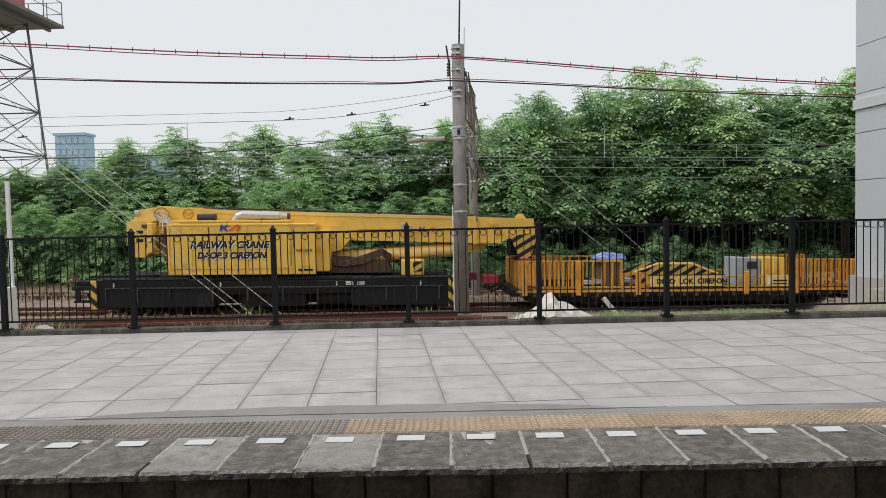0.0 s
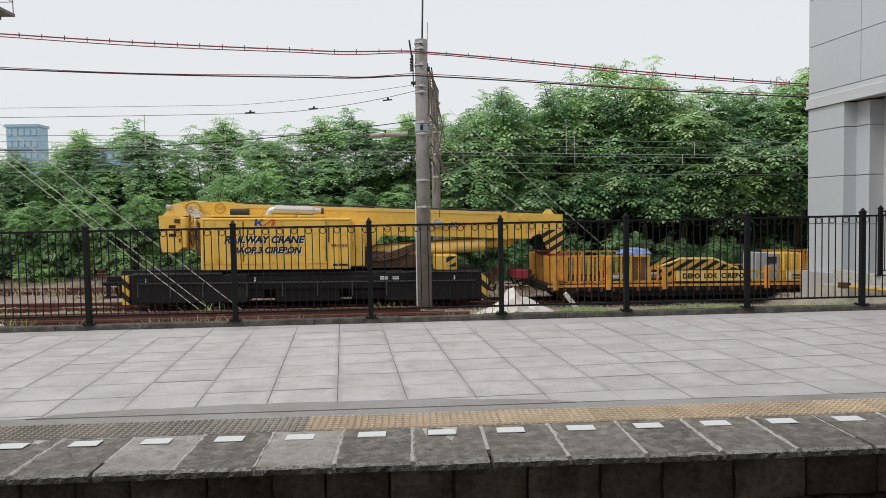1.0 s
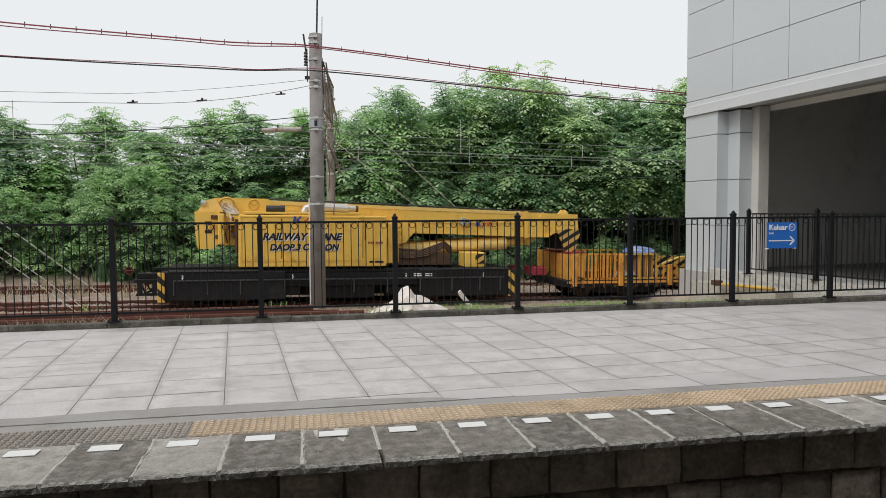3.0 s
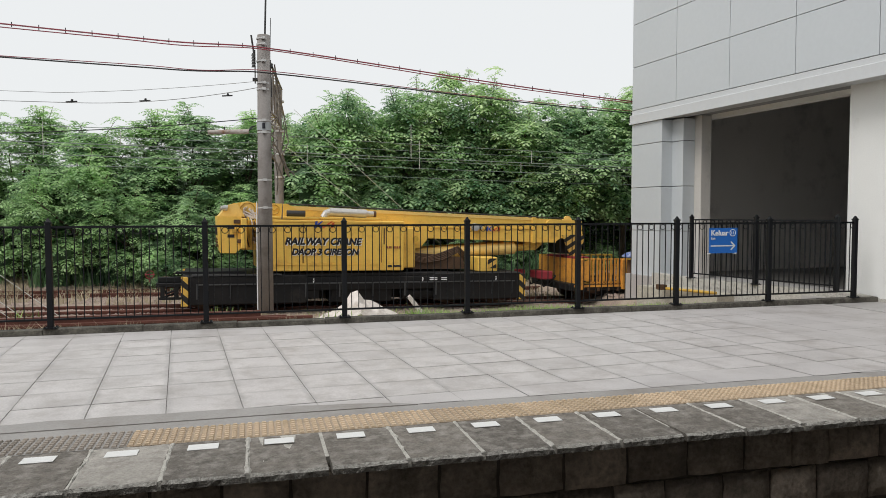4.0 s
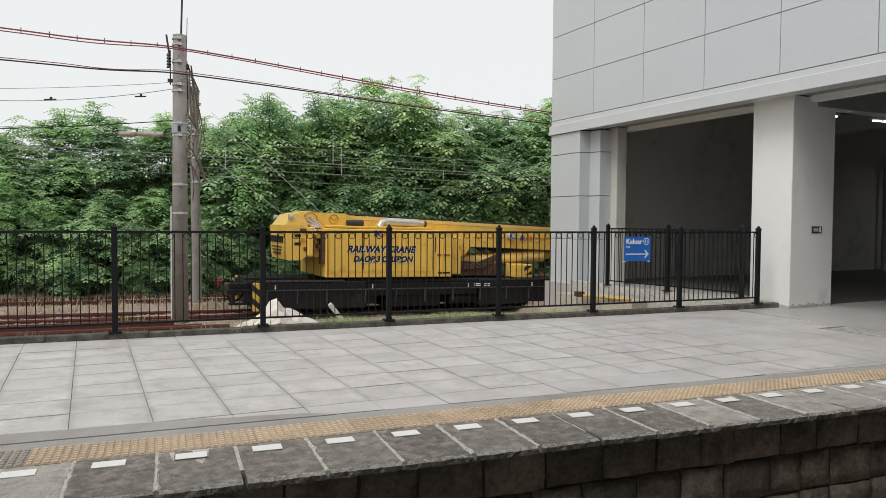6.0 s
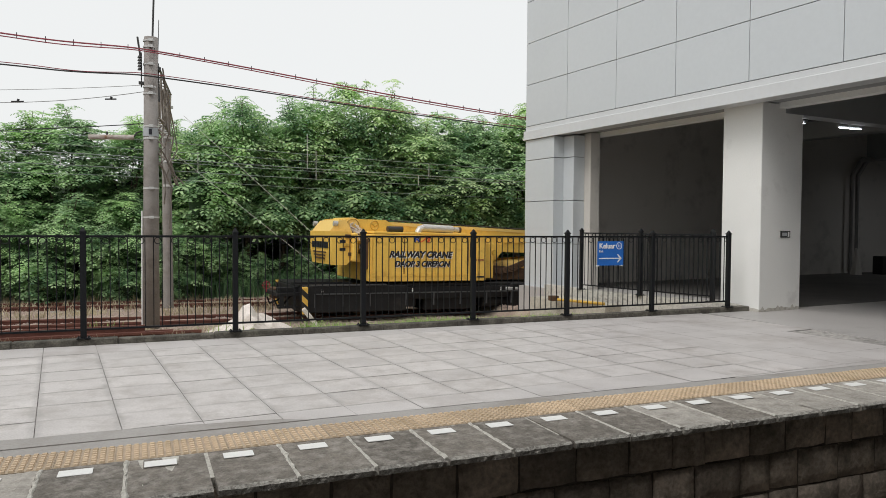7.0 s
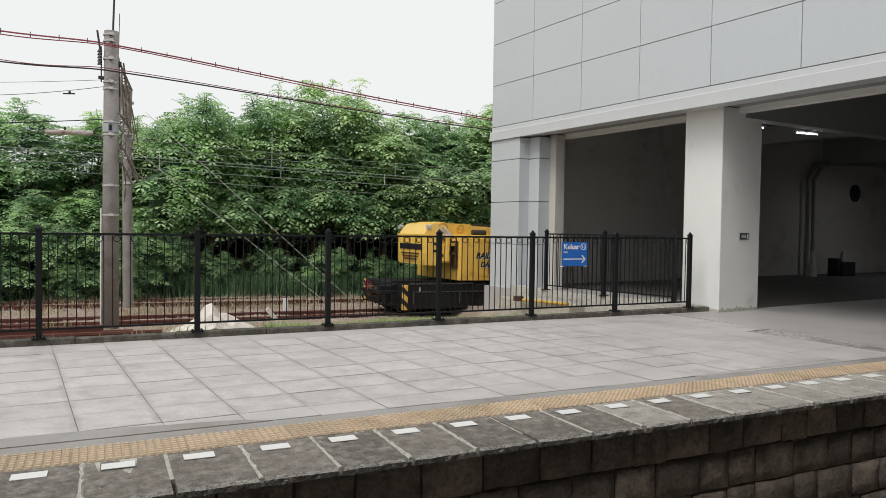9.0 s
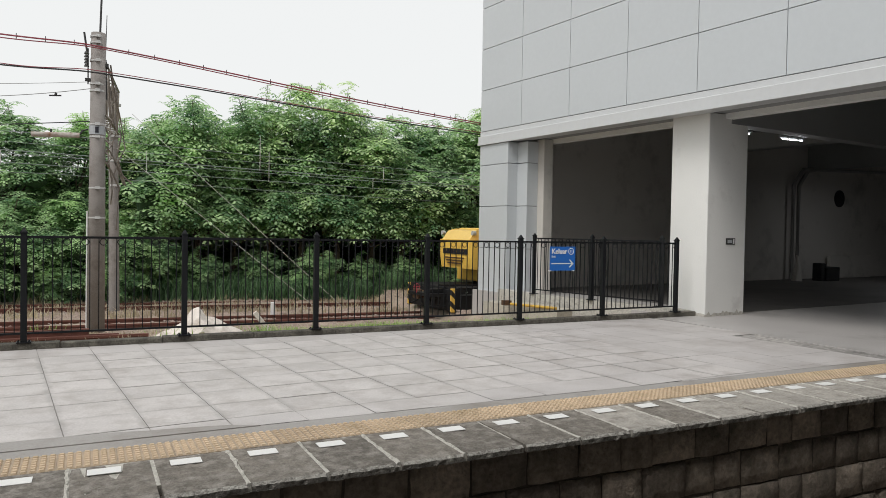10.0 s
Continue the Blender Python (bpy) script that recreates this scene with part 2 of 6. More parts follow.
M_SHEET = mat("blue_white_tarpaulin", (0.10, 0.16, 0.42), 0.6, 0, 0.3, 6, 20, 0.4, (0.7, 0.72, 0.76), 0.6, 5)
M_SACK = mat("white_sacking", (0.72, 0.66, 0.61), 0.85, 0, 0.2, 5, 60, 0.5, (0.42, 0.35, 0.29), 0.5, 4)
M_RUBBLE = mat("rubble", (0.48, 0.45, 0.38), 0.95, 0, 0.3, 8, 40, 0.5, None, per_object=0.25)
M_LEAF = leaf_mat("leaves_mid", (0.10, 0.225, 0.09), (0.56, 0.79, 0.36))
M_LEAFDARK = leaf_mat("leaves_dark", (0.10, 0.22, 0.11), (0.60, 0.82, 0.43))
M_LEAFCREEP = leaf_mat("leaves_creeper", (0.105, 0.235, 0.095), (0.56, 0.79, 0.37))
M_LEAFBLUE = leaf_mat("leaves_blue_green", (0.12, 0.26, 0.13), (0.70, 0.88, 0.46))
M_REED = leaf_mat("reed_blades", (0.04, 0.10, 0.05), (0.24, 0.40, 0.20))
M_GRASS = leaf_mat("grass_blades", (0.15, 0.26, 0.045), (0.42, 0.58, 0.17))
M_DRYGRASS = leaf_mat("dry_grass", (0.32, 0.26, 0.17), (0.64, 0.56, 0.40))
M_BARK = mat("bark", (0.10, 0.075, 0.055), 0.9, 0, 0.35, 6, 40, 0.6)
# Dark green that stands in for shade among and behind the leaves.
M_SHADE = mat("foliage_shade_colour", (0.045, 0.085, 0.04), 0.95, 0, 0.5, 2, 15, 0.8)
M_TOWER = mat("tower_steel", (0.19, 0.185, 0.18), 0.6, 0.4, 0.25, 4)
M_TANK = mat("tank_red", (0.50, 0.12, 0.12), 0.6, 0, 0.15, 1)
M_GLASSB = mat("far_glass_blue", (0.30, 0.48, 0.60), 0.25, 0, 0.15, 0.05, 0.5, 0)
M_FARWALL = mat("far_wall", (0.32, 0.45, 0.55), 0.6, 0, 0.1, 0.05, 0.4, 0)
M_BLOCKER = mat("light_blocker_grey", (0.16, 0.16, 0.165), 0.7, 0, 0.15)
M_PIPE = mat("grey_pipe", (0.30, 0.29, 0.28), 0.5, 0, 0.15)
M_DARKHOLE = mat("dark_opening", (0.02, 0.02, 0.02), 0.9)
M_LAMP = bpy.data.materials.new("fluorescent_tube")
M_LAMP.use_nodes = True
M_LAMP.node_tree.nodes["Principled BSDF"].inputs["Emission Color"].default_value = (0.95, 0.97, 1, 1)
M_LAMP.node_tree.nodes["Principled BSDF"].inputs["Emission Strength"].default_value = 12.0
M_HEADLAMP = mat("headlamp_glass", (0.45, 0.45, 0.43), 0.15, 0, 0.1)


# ---- mesh helpers ----
def cuboid(bm, x0, x1, y0, y1, z0, z1, bevel=0.0):
    v = [bm.verts.new((x, y, z)) for x in (x0, x1) for y in (y0, y1) for z in (z0, z1)]
    faces = [bm.faces.new([v[i] for i in f]) for f in ((0, 1, 3, 2), (4, 6, 7, 5), (0, 4, 5, 1), (2, 3, 7, 6), (0, 2, 6, 4), (1, 5, 7, 3))]
    if bevel:
        edges = {e for f in faces for e in f.edges}
        bmesh.ops.bevel(bm, geom=list(edges), offset=bevel, segments=1, affect="EDGES")
    return bm


def prism(bm, outline, y0, y1):
    """A solid with an outline in x and z, from y0 to y1."""
    a = [bm.verts.new((x, y0, z)) for x, z in outline]
    b = [bm.verts.new((x, y1, z)) for x, z in outline]
    bm.faces.new(a), bm.faces.new(b[::-1])
    k = len(a)
    for i in range(k):
        bm.faces.new((a[i], b[i], b[(i + 1) % k], a[(i + 1) % k]))
    bmesh.ops.recalc_face_normals(bm, faces=bm.faces)
    return bm


def slab(bm, plan, z0, z1):
    """A solid with an outline in x and y, from z0 to z1."""
    a = [bm.verts.new((x, y, z0)) for x, y in plan]
    b = [bm.verts.new((x, y, z1)) for x, y in plan]
    bm.faces.new(a[::-1]), bm.faces.new(b)
    k = len(a)
    for i in range(k):
        bm.faces.new((a[i], a[(i + 1) % k], b[(i + 1) % k], b[i]))
    bmesh.ops.recalc_face_normals(bm, faces=bm.faces)
    return bm


def rod(bm, p, q, r, r2=None, n=8):
    """A round bar from p to q."""
    p, q = Vector(p), Vector(q)
    m = Matrix.Translation((p + q) / 2) @ (q - p).to_track_quat("Z", "Y").to_matrix().to_4x4()
    bmesh.ops.create_cone(bm, cap_ends=True, segments=n, radius1=r, radius2=r if r2 is None else r2, depth=(q - p).length, matrix=m)
    return bm


def tube(bm, pts, r, n=6):
    """One connected round tube through the points."""
    pts = [Vector(p) for p in pts]
    rings = []
    for i, p in enumerate(pts):
        d = (pts[min(i + 1, len(pts) - 1)] - pts[max(i - 1, 0)]).normalized()
        q = d.to_track_quat("Z", "Y")
        rings.append([bm.verts.new(p + q @ Vector((r * math.cos(6.2832 * k / n), r * math.sin(6.2832 * k / n), 0))) for k in range(n)])
    for a, b in zip(rings, rings[1:]):
        for k in range(n):
            bm.faces.new((a[k], a[(k + 1) % n], b[(k + 1) % n], b[k]))
    bm.faces.new(rings[0][::-1]), bm.faces.new(rings[-1])
    return bm


def ring(bm, centre, radius, r, axis="Y", n=12):
    c = Vector(centre)
    for i in range(n):
        a, b = 2 * math.pi * i / n, 2 * math.pi * (i + 1) / n
        f = (lambda t: Vector((math.cos(t), 0, math.sin(t)))) if axis == "Y" else (lambda t: Vector((math.cos(t), math.sin(t), 0)))
        rod(bm, c + radius * f(a), c + radius * f(b), r, n=4)
    return bm


def bm_new():
    return bmesh.new()


def to_mesh(name, bm, material, smooth=False):
    me = bpy.data.meshes.new(name)
    bm.to_mesh(me)
    bm.free()
    me.materials.append(material)
    if smooth:
        me.polygons.foreach_set("use_smooth", [True] * len(me.polygons))
    return me


def part(name, bm, material, parent, label="", smooth=False):
    ob = new(name, to_mesh(name, bm, material, smooth))
    ob.parent = parent
    return tagged(ob, label)


def thing(name, bm, material, label, category, group="", kind="", smooth=False, at=None):
    ob = new(name, to_mesh(name, bm, material, smooth))
    if at is not None:
        ob.matrix_basis = at
    return tagged(ob, label, category, group, kind)


def empty(name, m, label, category, group="", kind=""):
    ob = new(name)
    ob.matrix_basis = m
    return tagged(ob, label, category, group, kind)


def words(name, body, size, m, material, parent, label="", shear=0.0, space=1.0, depth=0.004, bold=0.0):
    """Lettering as a mesh on the local plane of m."""
    cu = bpy.data.curves.new(name, "FONT")
    cu.body, cu.size, cu.shear, cu.space_character, cu.extrude, cu.offset = body, size, shear, space, depth, bold
    tmp = bpy.data.objects.new(name, cu)
    scene.collection.objects.link(tmp)
    me = bpy.data.meshes.new_from_object(tmp.evaluated_get(bpy.context.evaluated_depsgraph_get()))
    bpy.data.objects.remove(tmp)
    me.materials.clear()
    me.materials.append(material)
    ob = new(name, me)
    ob.matrix_basis = m
    ob.parent = parent
    return tagged(ob, label)


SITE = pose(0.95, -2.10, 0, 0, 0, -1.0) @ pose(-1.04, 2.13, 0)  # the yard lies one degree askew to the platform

# ---- platform ----
EDGE, FENCE_Y = 2.77, 9.27
rnd = random.Random(7)

bm = bm_new()
cuboid(bm, -22, 11.6, 4.0, 9.25, -0.9, -0.012)
platform = thing("platform", bm, M_JOINT, "grey station platform paved with concrete tiles", "platform", kind="structure")
bm = bm_new()
cuboid(bm, -22, 40, 3.02, 3.6, -0.9, -0.005)
cuboid(bm, -22, 40, 3.6, 4.0, -0.9, -0.012)
part("platform_core", bm, M_MORTAR, platform)
bm = bm_new()
cuboid(bm, -22, 40, 4.0, 4.232, -0.05, -0.0045)
part("screed_band", bm, M_BAND, platform, "worn brown-grey screed strip")
bm = bm_new()
slab(bm, [(11.6, 4.21), (40, 4.21), (40, 16.6), (11.3, 16.6), (12.2, 10.2), (12.3, 9.22), (11.6, 9.22)], -0.9, -0.002)
part("smooth_floor", bm, M_FLOORIN, platform, "smooth grey concrete floor under the building")

bm = bm_new()
rs_patch = random.Random(21)
far_edge = [(2.35 - 0.22 * k, 4.22 + 0.27 * max(0.0, math.sin(math.pi * k / 22)) ** 0.6 + rs_patch.uniform(-0.02, 0.02)) for k in range(23)]
slab(bm, [(-2.5, 4.206), (2.36, 4.206), *far_edge], -0.012, 0.004)
part("screed_patch", bm, M_BAND, platform, "brown-grey worn screed spilling over the tiles")

# kerb that carries the fence
bm = bm_new()
segs = 26
for i in range(segs):
    x0, x1 = -22 + i * 34.7 / segs, -22 + (i + 1) * 34.7 / segs - 0.004
    dz, dy = rnd.uniform(-0.012, 0.008), rnd.uniform(-0.015, 0.01)
    cuboid(bm, x0, x1, 9.235 + dy * 0.5, 9.40, -0.5, 0.088 + dz, 0.012)
thing("kerb", bm, M_CURB, "stained concrete kerb along the fence", "kerb", kind="structure")

# platform side wall and the track pit
bm = bm_new()
cuboid(bm, -22, 40, 2.98, 3.02, -1.6, -0.058)
side_wall = thing("platform_wall", bm, M_WALLJOINT, "dark sooty block wall below the platform edge", "wall", kind="structure")
bm = bm_new()
cuboid(bm, -400, 400, -9, 2.98, -1.75, -1.5)
thing("track_bed", bm, M_PIT, "dark ballast between the platforms", "ballast", kind="structure")

# ground beyond the fence
def ground_height(x, y):
    """Falls from the kerb to the tracks, and gently along them; a sandy bank lies by the building."""
    z = -0.30 - 0.42 * min(1, max(0, (y - 9.4) / 5.5))
    z -= 0.0195 * max(-30, min(30, x)) * min(1, max(0, (y - 10) / 4))
    if x > 10.6 and y < 15:
        z += (-0.10 - z) * min(1, (x - 10.6) / 0.6) * min(1, max(0, (15 - y) / 0.8))
    if x > 11.3:
        z = -0.6
    if y > 15.5:
        z -= 0.14 * min(1, (y - 15.5) / 1.2)
    if y > 22.5:
        z += 0.35 * min(1, (y - 22.5) / 2.5)
    return z + 0.05 * noise.noise((x * 0.7, y * 0.7, 0)) + 0.03 * noise.noise((x * 2.3, y * 2.3, 3))


bm = bm_new()
xs = [-1500, -400, -120, -60, -40] + [-30 + 0.45 * i for i in range(145)] + [40, 60, 120, 400, 1500]
ys = [9.45 + 0.4 * i for i in range(48)] + [32, 40, 80, 300, 2500]
grid = [[bm.verts.new((x, y, ground_height(x, y))) for y in ys] for x in xs]
for i in range(len(xs) - 1):
    for j in range(len(ys) - 1):
        bm.faces.new((grid[i][j], grid[i + 1][j], grid[i + 1][j + 1], grid[i][j + 1]))
thing("ground", bm, M_GROUND, "reddish earth and ballast with dry weeds beside the tracks", "ground", kind="structure", smooth=True)
bm = bm_new()
cuboid(bm, -1500, 1500, -300, -9, -1.9, -1.6)
thing("ground", bm, M_PIT, "dark ground beyond the near track", "ground", kind="structure")

# ---- tracks ----
TRACK = SITE @ pose(0, 16.8, -0.75, 0, 1.117, 5.14) @ pose(0, 1.4, 0)


def rail_profile(bm, x0, x1, y, z=0.0):
    cuboid(bm, x0, x1, y - 0.035, y + 0.035, z - 0.04, z)
    cuboid(bm, x0, x1, y - 0.009, y + 0.009, z - 0.12, z - 0.04)
    cuboid(bm, x0, x1, y - 0.06, y + 0.06, z - 0.14, z - 0.12)


def track(m, label):
    root = empty("railway_track", m, label, "track", "railway tracks", "structure")
    for y in (-0.55, 0.55):
        bm = bm_new()
        rail_profile(bm, -60, 60, y)
        part("rail", bm, M_RAIL, root)
    bm = bm_new()
    cuboid(bm, -1.0, 1.0, -0.11, 0.11, -0.22, -0.13, 0.02)
    me = to_mesh("sleeper", bm, M_SLEEPER)
    for i in range(88):
        ob = new("sleeper", me)
        ob.parent = root
        ob.matrix_basis = pose(-26 + 0.62 * i, 0, 0, 0, 0, 90 + rnd.uniform(-1, 1))
    return root


track(TRACK, "rusty rails on concrete sleepers of the siding")
track(TRACK @ pose(0, 4.0, 0.03), "rusty rails of the second track before the bushes")

# ballast stones, many small ones
def stones(name, count, box, size, material, label):
    verts, faces = [], []
    for _ in range(count):
        x, y = rnd.uniform(box[0], box[1]), rnd.uniform(box[2], box[3])
        z = ground_height(x, y)
        s = rnd.uniform(*size)
        b = len(verts)
        a = rnd.uniform(0, 6.3)
        for k in range(4):
            t = a + k * 1.57
            verts.append((x + s * math.cos(t) * rnd.uniform(0.7, 1.1), y + s * math.sin(t) * rnd.uniform(0.7, 1.1), z + s * rnd.uniform(-0.1, 0.4)))
        verts.append((x, y, z + s * rnd.uniform(0.6, 1.0)))
        faces += [(b, b + 1, b + 4), (b + 1, b + 2, b + 4), (b + 2, b + 3, b + 4), (b + 3, b, b + 4)]
    me = bpy.data.meshes.new(name)
    me.from_pydata(verts, [], faces)
    me.materials.append(material)
    return tagged(new(name, me), label, "ballast", kind="stuff")


stones("ballast", 4000, (-10, 9, 10.5, 15.4), (0.02, 0.06), M_RUBBLE, "pale broken stones strewn between fence and track")
stones("ballast", 26000, (-20, 16, 15.2, 23.5), (0.02, 0.055), M_GRAVEL, "loose reddish-brown ballast stones round the sleepers")


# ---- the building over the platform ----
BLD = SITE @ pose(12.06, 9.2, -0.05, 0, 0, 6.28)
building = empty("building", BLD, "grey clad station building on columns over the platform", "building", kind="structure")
Y_FAR, Y_NEAR, COURSES = 7.57, -9.9, (4.70, 5.90, 7.10, 8.30, 9.50)
bm = bm_new()
cuboid(bm, 0.035, 0.5, Y_NEAR, Y_FAR - 0.02, 4.40, 9.6)
cuboid(bm, 0.5, 30, Y_FAR - 0.35, Y_FAR - 0.02, 4.40, 9.6)
part("upper_storey", bm, M_PANELJ, building, "joints behind the cladding")
bm = bm_new()
cuboid(bm, -0.0, 0.05, Y_NEAR, Y_FAR, 4.565, 4.69)
cuboid(bm, -0.05, 0.5, Y_NEAR, Y_FAR + 0.05, 4.33, 4.56, 0.01)
cuboid(bm, -0.06, 0.02, Y_NEAR, Y_FAR + 0.06, 4.30, 4.345)
part("fascia", bm, M_FASCIA, building, "pale metal fascia trim")
edges_y = [7.57, 5.64, 3.71, 1.77, -0.17, -2.13, -4.1, -6.05, -8.0, -9.9]
for z0, z1 in zip(COURSES, COURSES[1:]):
    for a, b in zip(edges_y, edges_y[1:]):
        bm = bm_new()
        cuboid(bm, 0.0, 0.045, b + 0.008, a - 0.008, z0 + 0.008, z1 - 0.008, 0.003)
        part("panel", bm, M_PANEL, building)
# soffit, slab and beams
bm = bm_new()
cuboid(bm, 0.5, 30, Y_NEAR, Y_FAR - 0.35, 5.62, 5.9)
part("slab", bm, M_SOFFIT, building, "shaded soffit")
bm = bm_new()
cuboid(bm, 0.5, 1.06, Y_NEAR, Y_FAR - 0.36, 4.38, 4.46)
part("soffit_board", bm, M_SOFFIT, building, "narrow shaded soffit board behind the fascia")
part("edge_beam", cuboid(bm_new(), 1.06, 1.30, Y_NEAR, Y_FAR - 0.36, 4.27, 5.62), M_PLASTER, building, "off-white painted edge beam")
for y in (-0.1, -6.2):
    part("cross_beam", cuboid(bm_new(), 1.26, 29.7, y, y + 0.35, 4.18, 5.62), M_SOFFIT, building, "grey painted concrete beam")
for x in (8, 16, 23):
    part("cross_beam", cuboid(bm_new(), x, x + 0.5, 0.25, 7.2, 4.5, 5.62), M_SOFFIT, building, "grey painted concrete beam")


def column(x0, x1, y0, y1, z0, z1, material, label):
    bm = bm_new()
    cuboid(bm, x0, x1, y0, y1, z0, z1, 0.012)
    col = part("column", bm, material, building, label)
    return col


col1 = column(0.55, 1.84, -0.08, 0.90, -0.02, 4.36, M_PLASTER, "off-white plastered column with a chipped base")
bm = bm_new()


def jagged(length, rs):
    """The outline of a chipped strip, from 0 to length."""
    top = [(length * k / 22, rs.uniform(0.03, 0.075) + (0.05 if rs.random() < 0.15 else 0)) for k in range(23)]
    return [(0, 0.0)] + top + [(length, 0.0)]


rs_chip = random.Random(3)
outline = [(0.55 + x, z + 0.05) for x, z in jagged(1.29, rs_chip)]
prism(bm, outline, -0.084, -0.07)
side = bm_new()
prism(side, [(-0.08 + x, z + 0.05) for x, z in jagged(0.97, rs_chip)], -0.01, 0.004)
side.transform(Matrix(((0, 1, 0, 0.55), (1, 0, 0, 0), (0, 0, 1, 0), (0, 0, 0, 1))))
part("chipped_base", bm, M_MORTAR, col1, "chipped damp plaster")
part("chipped_base", side, M_MORTAR, col1, "chipped damp plaster")
# far pillars, clad in panels
for (x0, x1, y0, y1) in ((0.0, 0.34, 6.2, 7.57), (0.34, 0.72, 5.75, 7.5)):
    root = part("clad_pillar", cuboid(bm_new(), x0 + 0.03, x1, y0 + 0.03, y1 - 0.01, -0.1, 4.30), M_PANELJ, building, "pillar clad in grey panels")
    for z0, z1 in ((-0.12, 1.3), (1.3, 2.5), (2.5, 3.7), (3.7, 4.30)):
        bm = bm_new()
        cuboid(bm, x0, x1, y0, y1, z0 + 0.010, z1 - 0.010, 0.004)
        part("panel", bm, M_PANEL, root)
column(0.34, 0.9, 6.3, 7.2, -1.0, -0.13, M_PLASTER, "white concrete footing")
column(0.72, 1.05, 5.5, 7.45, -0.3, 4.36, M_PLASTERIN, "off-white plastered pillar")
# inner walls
part("inner_floor", cuboid(bm_new(), 1.9, 29.7, 0.15, 7.2, -0.06, 0.056), M_FLOORDARK, building, "darker patchy concrete floor deep under the building")
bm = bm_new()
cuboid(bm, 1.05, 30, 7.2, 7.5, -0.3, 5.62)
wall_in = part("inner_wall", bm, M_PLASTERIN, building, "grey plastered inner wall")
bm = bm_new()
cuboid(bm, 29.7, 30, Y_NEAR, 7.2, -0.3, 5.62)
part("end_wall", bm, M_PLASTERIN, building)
bm = bm_new()
cuboid(bm, 0.05, 30, Y_NEAR - 0.25, Y_FAR, 9.6, 9.75)
part("roof", bm, M_SOFFIT, building)
# round vent opening in the inner wall
bm = bm_new()
rod(bm, (18.35, 7.15, 3.42), (18.35, 7.21, 3.42), 0.36, n=24)
part("vent_opening", bm, M_DARKHOLE, wall_in, "round dark vent opening")

for x in (14.7, 15.05):
    bm = bm_new()
    tube(bm, [(x, 6.95, 0), (x, 6.95, 3.80), (x + 0.06, 6.95, 3.88), (x + 0.5, 6.95, 4.35), (x + 0.6, 6.95, 4.42), (x + 1.1, 6.95, 4.50)], 0.08, 10)
    thing("drain_pipe", bm, M_PIPE, "grey drain pipe bent under the ceiling on the inner wall", "pipe", "drain pipes", at=BLD)
bm = bm_new()
tube(bm, [(15.3, 6.95, 4.48), (24, 6.95, 4.75)], 0.07, 10)
thing("drain_pipe", bm, M_PIPE, "long grey drain pipe under the ceiling", "pipe", "drain pipes", at=BLD)
for k in range(4):
    bm = bm_new()
    tube(bm, [(2.6 + 0.3 * k, 2.9 - 0.5 * k, 4.75), (2.7 + 0.3 * k, 2.5 - 0.4 * k, 4.5), (3.4 + 0.3 * k, 1.9 - 0.2 * k, 4.45), (5.8, 1.5 - 0.2 * k, 4.6)], 0.05, 8)
    thing("ceiling_pipe", bm, M_DARKSTEEL, "dark bent pipe under the soffit", "pipe", "ceiling pipes", at=BLD)


def tube_lamp(m, label, power=3):
    root = empty("ceiling_lamp", m, label, "lamp", "tube lamps under the soffit")
    part("housing", cuboid(bm_new(), -0.43, 0.43, -0.03, 0.03, 0.03, 0.07), M_GREYBOX, root)
    part("tube", rod(bm_new(), (-0.36, 0, 0), (0.36, 0, 0), 0.010), M_LAMP, root, "glowing white tube")
    lamp = bpy.data.lights.new("tube_light", "AREA")
    lamp.shape, lamp.size, lamp.size_y, lamp.energy, lamp.color = "RECTANGLE", 0.8, 0.04, power, (0.95, 0.98, 1.0)
    glow = new("tube_light", lamp)
    glow.parent, glow.matrix_basis = root, pose(0, 0, -0.03)
    part("hanger", cuboid(bm_new(), -0.02, 0.02, -0.02, 0.02, 0.07, 1.5), M_DARKSTEEL, root)


tube_lamp(BLD @ pose(4.21, 0.40, 4.12, 0, 0, -6), "lit fluorescent tube lamp hung under the soffit", 1)
tube_lamp(BLD @ pose(2.2, 0.44, 4.12, 0, 0, -6), "lit fluorescent tube lamp hung under the soffit", 1)
# This third lamp is unseen, added to brighten the far inner wall.
tube_lamp(BLD @ pose(16.0, 3.2, 4.12), "added unseen tube lamp that brightens the far inner wall", 16)
bm = bm_new()
cuboid(bm, 15.4, 16.3, 5.9, 6.5, 0.055, 0.6, 0.03)
cuboid(bm, 15.2, 15.5, 6.0, 6.4, 0.055, 0.75, 0.03)
thing("dark_box", bm, M_DARKHOLE, "dark box standing on the floor by the inner wall", "box", at=BLD)
bm = bm_new()
cuboid(bm, 17.4, 20.6, 6.95, 7.1, 0.055, 1.0, 0.02)
thing("board", bm, M_PLASTERIN, "pale board leaning on the inner wall", "board", at=BLD)
bm = bm_new()
rod(bm, (0, 0, 0), (0.02, 0, 0.5), 0.2, 0.13, n=12)
rod(bm, (0.02, 0, 0.5), (0, 0.02, 1.0), 0.13, 0.04, n=12)
for v in bm.verts:
    v.co.x += 0.05 * noise.noise(v.co * 5)
thing("wrapped_stand", bm, M_PLASTERIN, "pale wrapped stand on the floor by the pipes", "stand", at=BLD @ pose(14.2, 6.4, 0.056))
